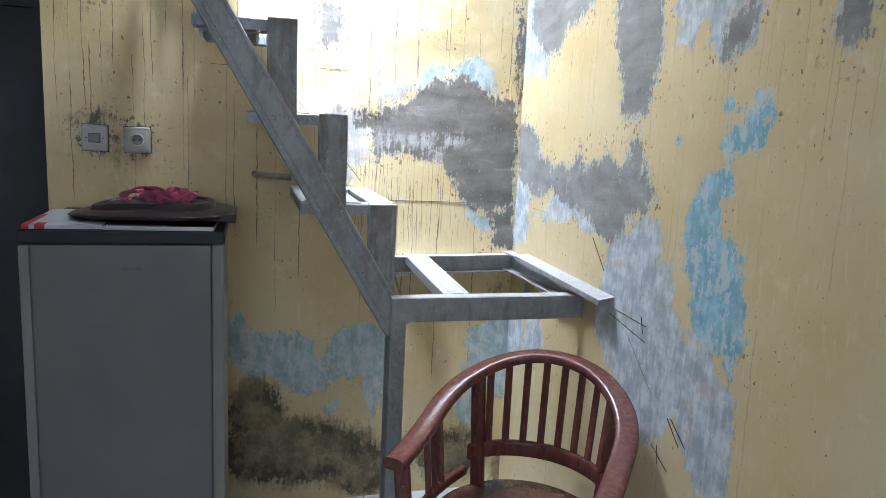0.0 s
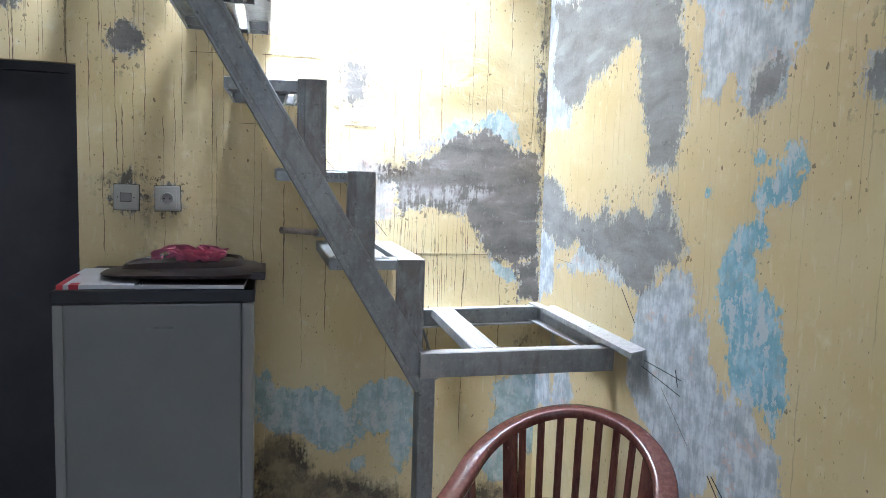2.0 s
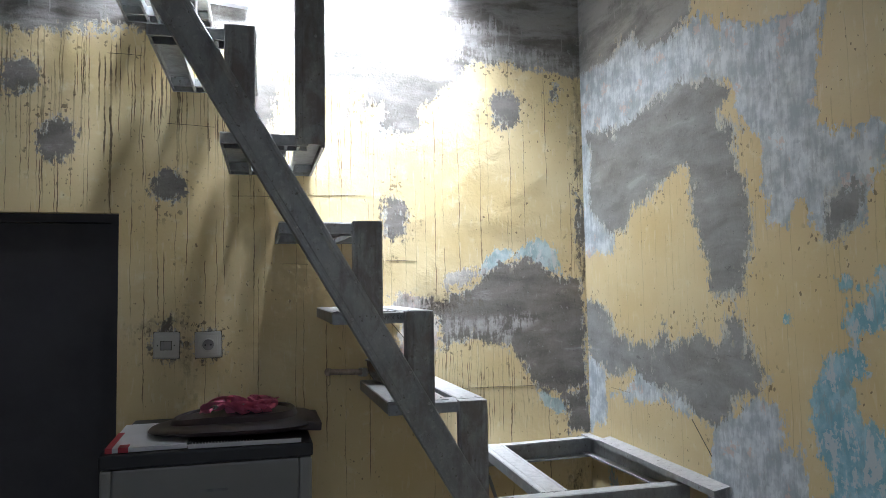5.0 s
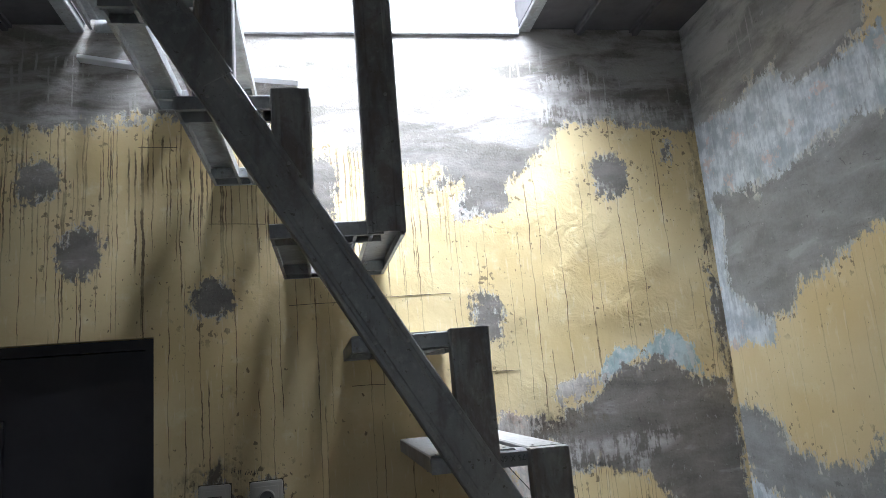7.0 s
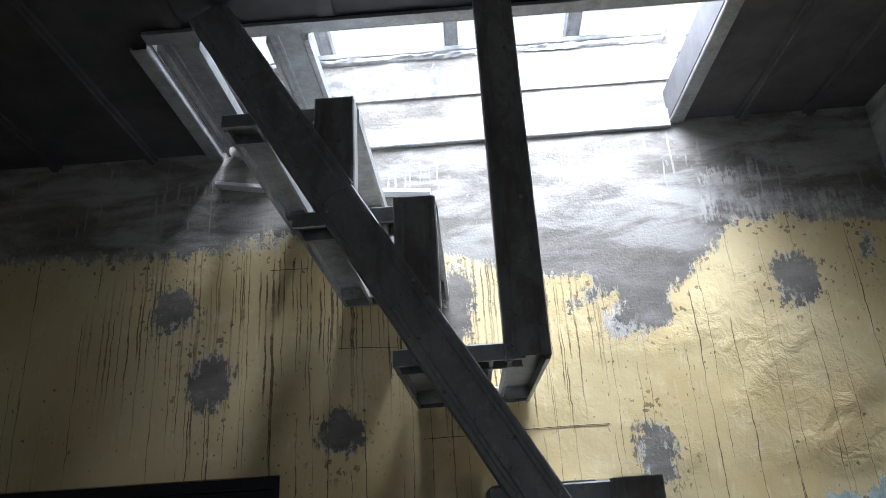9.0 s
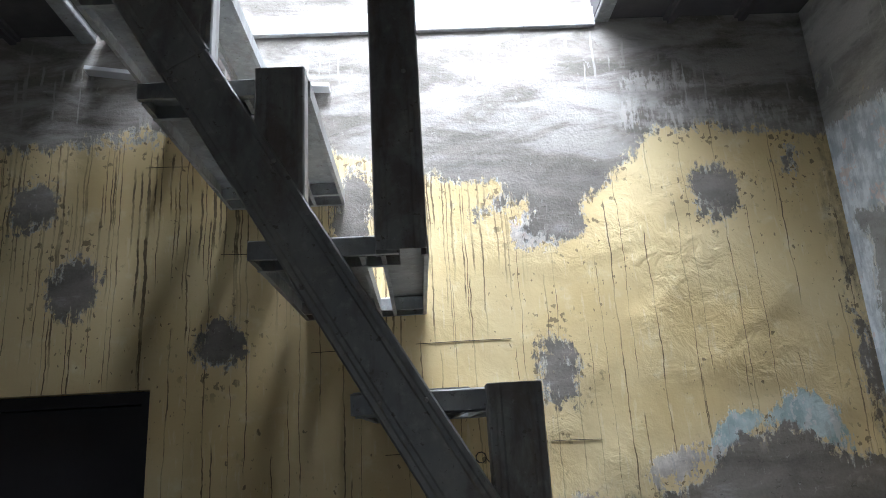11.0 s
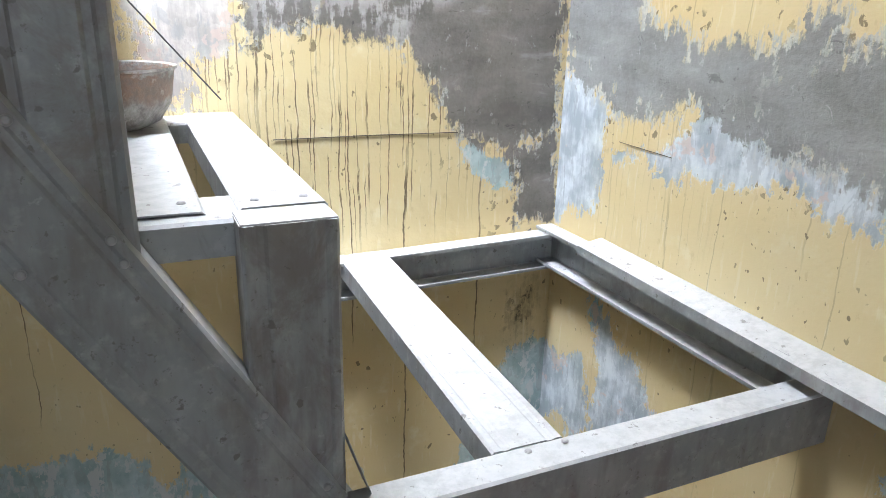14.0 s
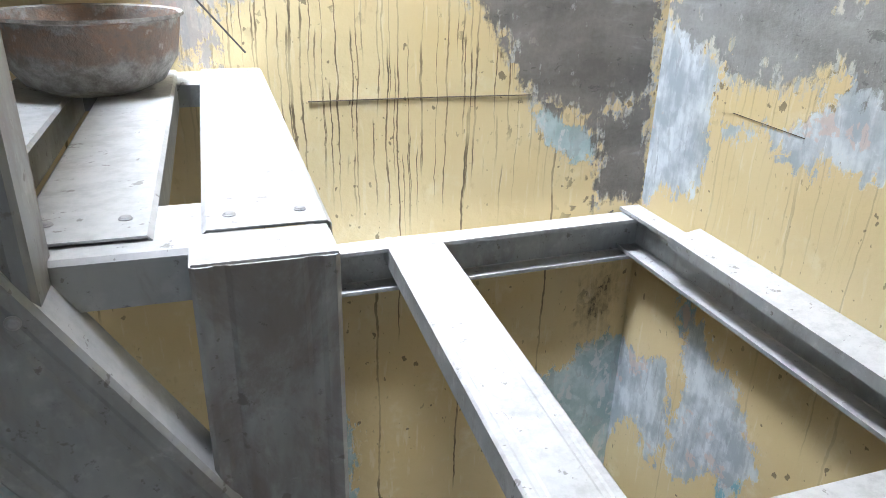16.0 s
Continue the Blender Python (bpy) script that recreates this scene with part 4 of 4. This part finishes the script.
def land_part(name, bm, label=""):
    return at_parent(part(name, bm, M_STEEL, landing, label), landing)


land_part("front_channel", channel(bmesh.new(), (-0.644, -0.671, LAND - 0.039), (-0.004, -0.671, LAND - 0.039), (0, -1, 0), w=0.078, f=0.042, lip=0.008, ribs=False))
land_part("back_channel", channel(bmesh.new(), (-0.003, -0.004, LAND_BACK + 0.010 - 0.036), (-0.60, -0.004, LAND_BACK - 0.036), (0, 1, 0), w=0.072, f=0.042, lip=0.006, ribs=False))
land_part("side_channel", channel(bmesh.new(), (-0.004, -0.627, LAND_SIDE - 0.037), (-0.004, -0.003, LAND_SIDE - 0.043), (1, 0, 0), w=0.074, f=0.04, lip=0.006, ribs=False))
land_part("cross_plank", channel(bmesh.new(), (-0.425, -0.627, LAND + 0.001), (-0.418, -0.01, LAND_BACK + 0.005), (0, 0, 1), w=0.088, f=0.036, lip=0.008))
bm = bmesh.new()
box(bm, -0.054, -0.003, -0.865, -0.165, LAND_SIDE + 0.003, LAND_SIDE + 0.0055)
box(bm, -0.054, -0.0515, -0.865, -0.165, LAND_SIDE - 0.012, LAND_SIDE + 0.003)
for v in bm.verts:
    v.co.z += (v.co.x + 0.05) * 0.18 + (v.co.y + 0.165) * 0.012 + 0.0018 * math.sin(v.co.y * 9)
land_part("angle_strip", bm, "dusty bent steel angle strip")
land_part("post", channel(bmesh.new(), (-0.615, -0.64, 0.003), (-0.615, -0.64, LAND - 0.08), (0, -1, 0), w=0.052, f=0.075, lip=0.01, ribs=False))
bm = box(bmesh.new(), -0.629, -0.604, -0.641, -0.598, LAND - 0.012, LAND - 0.0095)
for v in bm.verts:
    if v.co.x < -0.62:
        v.co.z += 0.076
land_part("bracket", bm)
for x, y, z in ((-0.433, -0.64, LAND), (-0.386, -0.638, LAND), (-0.43, -0.06, LAND_BACK - 0.002), (-0.392, -0.096, LAND_BACK - 0.003)):
    screw(landing, (x, y, z + 0.0025), (0, 0, 1))
for x in (-0.58, -0.08):
    screw(landing, (x, -0.671, LAND - 0.03), (0, -1, 0))
screw(landing, (-0.611, -0.619, LAND + 0.0125), (0.95, 0, 0.31))


# ---- fridge ----
FX0, FX1, FY, FB, FT = -1.66, -1.132, -0.64, -0.10, 1.168
fridge = thing("fridge", ((FX0 + FX1) / 2, (FY + FB) / 2, 0), "grey one-door fridge with a black top rim", "fridge")
at_parent(part("body", B(FX0 + 0.005, FX1 - 0.005, FY + 0.055, FB, 0.03, FT + 0.030, bevel=0.006), M_FRIDGE_EDGE, fridge), fridge)
fdoor = at_parent(part("door", B(FX0 + 0.0285, FX1 - 0.0345, FY, FY + 0.05, 0.06, FT - 0.002, bevel=0.006), M_FRIDGE, fridge), fridge)
at_parent(part("edge_trim", B(FX1 - 0.034, FX1, FY + 0.001, FY + 0.05, 0.06, FT - 0.002, bevel=0.008), M_FRIDGE_EDGE, fridge, "pale rounded edge trim"), fridge)
at_parent(part("edge_trim", B(FX0, FX0 + 0.028, FY + 0.001, FY + 0.05, 0.06, FT - 0.002, bevel=0.008), M_FRIDGE_EDGE, fridge, "pale rounded edge trim"), fridge)
at_parent(part("top_rim", B(FX0 - 0.003, FX1 + 0.003, FY - 0.006, FB + 0.005, FT, FT + 0.037, bevel=0.007), M_BLACK, fridge, "black plastic top rim"), fridge)
part("badge", B(-1.42, -1.35, FY - 0.0025, FY - 0.0005, 1.095, 1.102, bevel=0.0008), M_BADGE, fdoor, "small grey badge")
for x in (FX0 + 0.06, FX1 - 0.06):
    at_parent(part("foot", lathe(bmesh.new(), [(0.02, 0), (0.02, 0.03)], 12), M_BLACK, fridge), fridge).location = (x, FY + 0.1, 0)


# ---- chair ----
def chair():
    ch = thing("armchair", (0, 0, 0), "red-brown varnished wooden armchair with slatted curved back", "chair")
    R, D = 0.266, 0.256

    def rail(u, r=R):
        """Plan of the bent rail: u from -1 (one arm's tip) to 1; x, y and height."""
        s = u * (D + math.pi * r / 2)
        a = abs(s)
        if a <= math.pi * r / 2:
            th = a / r
            x, y = r * math.sin(th), r * math.cos(th)
        else:
            x, y = r, -(a - math.pi * r / 2)
        back = 0.5 + 0.5 * math.cos(min(1, a / (D + math.pi * r / 2)) * math.pi)
        return math.copysign(x, s), y, 0.669 + 0.189 * back

    us = [i / 24 for i in range(-24, 25)]
    part("armrest", sweep(bmesh.new(), [rail(u) for u in us], 0.062, 0.034), M_WOOD, ch, smooth=True)
    part("seat", lathe(bmesh.new(), [(0.05, 0.425), (0.235, 0.425), (0.25, 0.435), (0.25, 0.45), (0.238, 0.458), (0.12, 0.452), (0.02, 0.450)], 40), M_WOOD, ch, smooth=True).scale = (1.0, 1.02, 1)
    part("back_rail", sweep(bmesh.new(), [(rail(u, 0.238)[0], rail(u, 0.238)[1], 0.565) for u in [i / 16 * 0.40 for i in range(-16, 17)]], 0.022, 0.05), M_WOOD, ch, smooth=True)
    for sgn in (-1, 1):
        part("side_rail", sweep(bmesh.new(), [(sgn * (0.235 + 0.02 * math.sin(math.pi * i / 12)), -0.20 + 0.35 * i / 12, 0.485) for i in range(13)], 0.022, 0.032), M_WOOD, ch, smooth=True)
        u = sgn * 0.365
        x, y, z = rail(u)
        part("back_post", sweep(bmesh.new(), [(x * 0.86, y * 0.9, 0.0), (x * 0.88, y * 0.92, 0.45), (x * 0.97, y * 0.98, z - 0.012)], 0.042, 0.032, up=(0, 1, 0)), M_WOOD, ch, smooth=True)
        part("front_leg", sweep(bmesh.new(), [(sgn * 0.235, -0.205, 0.0), (sgn * 0.245, -0.21, 0.45), (sgn * 0.262, -0.215, 0.66)], 0.04, 0.036, up=(0, 1, 0)), M_WOOD, ch, smooth=True)
        for j in range(3):
            y0 = -0.06 + 0.042 * j
            zz = min((abs(rail(sgn * i / 100)[1] - y0), rail(sgn * i / 100)[2]) for i in range(101))[1]
            part("side_slat", sweep(bmesh.new(), [(sgn * 0.252, y0, 0.49), (sgn * 0.27, y0, zz - 0.01)], 0.018, 0.012, up=(0, 1, 0)), M_WOOD, ch)
    for j in range(8):
        u = -0.295 + 0.60 * j / 7
        x, y, z = rail(u)
        a, b, _ = rail(u, 0.238)
        part("back_slat", sweep(bmesh.new(), [(a, b, 0.57), (x, y, z - 0.012)], 0.022, 0.012, up=(x, y, 0)), M_WOOD, ch)
    part("stretcher", sweep(bmesh.new(), [(-0.235, -0.205, 0.17), (0.235, -0.205, 0.17)], 0.02, 0.03), M_WOOD, ch)
    return ch


seat_chair = chair()
seat_chair.matrix_basis = pose(-0.338, -1.043, 0, 0, 0, -40.5)

# ---- on the walls ----
MARKS = [(-1.117, 1.968, -0.886, 1.969), (-0.814, 1.727, -0.695, 1.725), (-1.584, 2.213, -1.424, 2.206), (-1.365, 1.960, -1.222, 1.961),
         (-1.197, 1.717, -1.10, 1.715), (-0.566, 1.241, -0.227, 1.238), (-1.442, 2.12, -1.443, 2.165), (-1.78, 2.452, -1.67, 2.450)]
for x0, z0, x1, z1 in MARKS:
    bm = tube(bmesh.new(), [(x0, -0.0028, z0), ((x0 + x1) / 2, -0.0028, (z0 + z1) / 2 + 0.001), (x1, -0.0028, z1)], 0.0009, 5, up=(0, 1, 0))
    part("pencil_line", bm, M_PENCIL, wall_north)
for y0, z0, y1, z1 in [(-0.858, 1.015, -1.05, 1.008), (-0.844, 0.994, -1.05, 0.964), (-1.02, 1.03, -1.035, 0.985), (-0.695, 1.206, -0.787, 1.114), (-0.952, 0.962, -1.095, 0.843),
                       (-0.188, 1.241, -0.323, 1.239), (-1.205, 0.805, -1.275, 0.755), (-1.19, 0.80, -1.25, 0.745), (-1.13, 0.70, -1.21, 0.66), (-1.155, 0.71, -1.165, 0.66)]:
    bm = tube(bmesh.new(), [(-0.0025, y0, z0), (-0.0025, y1, z1)], 0.0006 if z0 > 1.22 or z0 == 0.962 else 0.0012, 5, up=(1, 0, 0))
    part("pencil_line", bm, M_PENCIL if z0 > 1.22 or z0 == 0.962 else M_INK, wall_east)
for x0, z0, w, h in ((-1.535, 1.510, 0.009, 0.016), (-1.518, 1.506, 0.007, 0.010), (-1.500, 1.502, 0.018, 0.009), (-1.476, 1.500, 0.011, 0.013)):
    zig = [(x0 + w * i / 5, -0.003, z0 + (h if i % 2 else 0.0)) for i in range(6)]
    part("scribble", tube(bmesh.new(), zig, 0.0013, 5, up=(0, 1, 0)), M_INK, wall_north)


def wall_plate(name, x0, x1, z0, z1, label):
    pl = thing(name, ((x0 + x1) / 2, 0, (z0 + z1) / 2), label, "wall " + ("socket" if "socket" in name else "switch"))
    w, h = (x1 - x0) / 2, (z1 - z0) / 2
    # slightly larger dark box that paints the shadow line round the cover
    part("shadow_gap", B(-w - 0.0015, w + 0.0015, -0.004, 0.004, -h - 0.0015, h + 0.0015), M_DARK_GAP, pl, "dark rim standing in for the shadow gap round the plate")
    part("cover_plate", B(-w, w, -0.016, -0.002, -h, h, bevel=0.0065), M_SWITCH, pl)
    part("rim", B(-w * 0.72, w * 0.72, -0.019, -0.0165, -h * 0.70, h * 0.70, bevel=0.001), M_SWITCH, pl)
    return pl


ws = wall_plate("light_switch", -1.622, -1.538, 1.394, 1.484, "grimy white plastic light switch on a yellow wall")
part("rocker", B(-0.017, 0.017, -0.024, -0.0195, -0.014, 0.014, bevel=0.002), M_ROCKER, ws, "greyed rocker")
part("slot", B(-0.019, 0.019, -0.0198, -0.0192, -0.016, 0.016), M_DARK_GAP, ws)
for dx in (-0.027, 0.027):
    part("screw_hole", lathe(bmesh.new(), [(0.0022, 0), (0.0022, 0.001)], 10), M_HOLE, ws).matrix_basis = pose(dx, -0.019, 0, 90)
so = wall_plate("power_socket", -1.487, -1.399, 1.392, 1.482, "grimy white plastic power socket on a yellow wall")
ring = part("socket_ring", lathe(bmesh.new(), [(0.023, 0), (0.023, 0.004), (0.020, 0.005), (0.019, 0.001)], 28), M_SWITCH, so, smooth=True)
ring.matrix_basis = pose(0, -0.019, 0, 90)
cup = part("socket_cup", lathe(bmesh.new(), [(0.019, 0.0), (0.019, 0.0012)], 24), M_ROCKER, so, "greyed recessed cup")
cup.matrix_basis = pose(0, -0.0192, 0, 90)
for dx in (-0.0095, 0.0095):
    pin = part("pin_hole", lathe(bmesh.new(), [(0.0028, 0), (0.0028, 0.001)], 10), M_HOLE, cup)
    pin.location = (dx, 0, 0.0014)
ws.rotation_euler.y, so.rotation_euler.y = radians(1.2), radians(-1.0)

pipe = thing("water_pipe", (-0.90, 0, 1.32), "short rusty water pipe with pale collar on a wall", "pipe")
pv = Vector((-0.146, -0.117, 0.018))
p0 = Vector((0, -0.02, 0))
part("pipe_body", tube(bmesh.new(), [p0 + pv * f for f in (0.12, 0.5, 0.93)], 0.0105, 14), M_PIPE, pipe, smooth=True)
part("pipe_cap", tube(bmesh.new(), [p0 + pv * f for f in (0.93, 1.0)], 0.013, 14), M_PIPE, pipe, smooth=True)
part("collar", tube(bmesh.new(), [p0 + pv * -0.02, p0 + pv * 0.12], 0.016, 14), M_SWITCH, pipe, "pale collar", smooth=True)
part("elbow", tube(bmesh.new(), [(0.0, 0.02, 0), (0, -0.012, 0), p0 + pv * 0.02], 0.014, 12), M_PIPE, pipe, smooth=True)
e = p0 + pv * 0.93
part("hook", tube(bmesh.new(), [e, e + Vector((0, -0.004, -0.02)), e + Vector((0, -0.004, -0.042)), e + Vector((-0.006, -0.004, -0.047))], 0.0012, 6), M_WIRE, pipe)

wire = thing("loose_wire", (-0.97, -0.012, 1.70), "thin dark wire running slanted down a yellow wall", "wire")
part("strand", tube(bmesh.new(), [(0, 0, 0.0), (0.10, -0.002, -0.118), (0.20, -0.002, -0.238), (0.325, 0.004, -0.39)], 0.0014, 6), M_WIRE, wire)
part("coil", tube(bmesh.new(), [(0.012 * math.cos(a * 0.7) - 0.01, -0.004 * a * 0.2, 0.012 * math.sin(a * 0.7)) for a in range(16)], 0.0014, 6), M_WIRE, wire)
for x0, x1, z0, z1 in ((-1.943, -1.775, 2.727, 2.700), (-1.455, -1.310, 2.664, 2.650)):
    st = thing("wood_strip", ((x0 + x1) / 2, -0.03, (z0 + z1) / 2), "short pale wooden strip fixed to the bare cement wall", "wood strip", "wood strips")
    ob = part("strip", B((x0 - x1) / 2, (x1 - x0) / 2, -0.009, 0.028, -0.006, 0.006, bevel=0.002), M_WHITE, st)
    ob.rotation_euler.y = math.atan2(z0 - z1, x1 - x0)

# ---- bowl on the second step ----
bowl = tagged(mesh_ob("mixing_bowl", lathe(bmesh.new(), [(0.01, 0.0), (0.05, 0.0), (0.072, 0.012), (0.088, 0.04), (0.095, 0.088), (0.099, 0.09), (0.0985, 0.094), (0.093, 0.092), (0.085, 0.045), (0.068, 0.018), (0.045, 0.007), (0.01, 0.006)], 40), M_BOWL, smooth=True),
              "rusty metal mixing bowl crusted with cement on a step", "bowl")
bowl.scale = (1, 1, 0.88)
bowl.location = (-0.812, -0.125, STEPS[0][1] + 0.003)

# ---- on the fridge ----
TOP = FT + 0.0375
card = thing("flat_box", (-1.58, -0.42, TOP), "thin white cardboard box with red printed corners", "box")
part("carton", B(-0.075, 0.12, -0.205, 0.16, 0.001, 0.013, bevel=0.001), M_WHITE, card)
part("red_band", B(-0.0765, -0.060, -0.2065, 0.02, 0.0008, 0.0138), M_RED, card, "red printed corner")
part("red_band", B(-0.046, -0.022, -0.2065, -0.165, 0.0008, 0.0138), M_RED, card, "red printed stripe")
card.rotation_euler.z = radians(2)
book = thing("spiral_notebook", (-1.30, -0.625, TOP), "closed spiral notebook with white pages", "notebook")
part("page_block", B(-0.15, 0.14, -0.01, 0.18, 0.0005, 0.012), M_WHITE, book)
part("cover", B(-0.152, 0.142, -0.012, 0.182, 0.0122, 0.0135), M_BLACK, book)
part("binding", tube(bmesh.new(), [(-0.14 + 0.16 * i / 160, -0.010 + 0.007 * math.cos(i * 0.785), 0.0085 + 0.007 * math.sin(i * 0.785)) for i in range(161)], 0.0011, 5), M_WHITE, book, "white spiral binding")
book.rotation_euler.z = radians(-2)


def rounded_stack(bm, levels, n=4.0, sides=44):
    rings = []
    for hx, hy, z in levels:
        ring = []
        for j in range(sides):
            c, q = math.cos(2 * math.pi * j / sides), math.sin(2 * math.pi * j / sides)
            ring.append(bm.verts.new((math.copysign(abs(c) ** (2 / n), c) * hx, math.copysign(abs(q) ** (2 / n), q) * hy, z)))
        rings.append(ring)
    for a, b in zip(rings, rings[1:]):
        for j in range(sides):
            bm.faces.new((a[j], a[(j + 1) % sides], b[(j + 1) % sides], b[j]))
    bm.faces.new(rings[0])
    bm.faces.new(rings[-1])
    return bm


def lean(bm):
    """Lower and narrow the tray towards its turned-down end."""
    for v in bm.verts:
        f = max(0.0, min(1.0, (0.02 - v.co.x) / 0.23))
        v.co.z = v.co.z * (1 - 0.45 * f * f) + 0.004
        v.co.y *= 1 - 0.25 * f
    return bm


tray = thing("plastic_tray", (-1.338, -0.445, TOP + 0.010), "dark brown plastic tray turned over on a fridge", "tray")
part("flange", lean(rounded_stack(bmesh.new(), [(0.185, 0.148, 0.004), (0.222, 0.178, 0.013), (0.232, 0.184, 0.023), (0.222, 0.175, 0.030), (0.178, 0.140, 0.0378)], n=3.2)), M_TRAY, tray, smooth=True)
part("shell", lean(rounded_stack(bmesh.new(), [(0.177, 0.139, 0.038), (0.171, 0.133, 0.052), (0.166, 0.129, 0.0555), (0.159, 0.123, 0.0545), (0.153, 0.118, 0.047), (0.02, 0.02, 0.046)], n=2.7)), M_TRAY, tray, smooth=True)
part("lip", B(0.165, 0.236, -0.13, 0.10, 0.022, 0.046, bevel=0.004), M_TRAY, tray).rotation_euler.y = radians(4)
pink = thing("pink_ribbon", (-1.325, -0.44, TOP + 0.058), "crumpled bright pink cloth ribbon heaped on a tray", "ribbon")
rnd = random.Random(5)
for k in range(13):
    a0 = rnd.uniform(0, 6.28)
    pts = []
    for i in range(15):
        f = i / 14
        a = a0 + 2.6 * f
        r = 0.03 + 0.06 * abs(math.sin(3.1 * f + k))
        pts.append((r * 1.15 * math.cos(a), 0.75 * r * math.sin(a), 0.003 + 0.052 * abs(math.sin(4.4 * f + k * 1.3)) * (1 - r * 4)))
    part("loop", sweep(bmesh.new(), pts, 0.026, 0.0018, up=(0.3 * math.sin(k), 0.4, 1), sides=8), M_PINK, pink, smooth=True)
roll = tagged(mesh_ob("tape_roll", lathe(bmesh.new(), [(0.018, 0), (0.030, 0), (0.030, 0.022), (0.018, 0.022), (0.018, 0.001)], 28), M_WHITE), "small roll of white tape on a tray", "tape roll")
roll.location = (-1.33, -0.40, TOP + 0.058)

# ---- floor: tiles on a bed of grout ----
floor = tagged(mesh_ob("floor", B(WEST - 0.13, 0.13, SOUTH - 0.13, 0.13, -0.12, -0.0505), M_GROUT), "white ceramic tile floor with grey joints", "floor", kind="structure")
bed = tagged(mesh_ob("grout", B(WEST, 0, SOUTH, 0, -0.05, -0.002), M_GROUT), "", kind="structure")
bed.parent = floor
tm = bmesh.new()
box(tm, -0.1475, 0.1475, -0.1475, 0.1475, -0.008, 0.0, bevel=0.002)
tile = bpy.data.meshes.new("tile")
tm.to_mesh(tile)
tm.free()
tile.materials.append(M_TILE)
for i in range(11):
    for j in range(14):
        ob = new("tile", tile)
        ob.parent = floor
        ob.location = (-0.15 - 0.3 * i, -0.15 - 0.3 * j, 0)
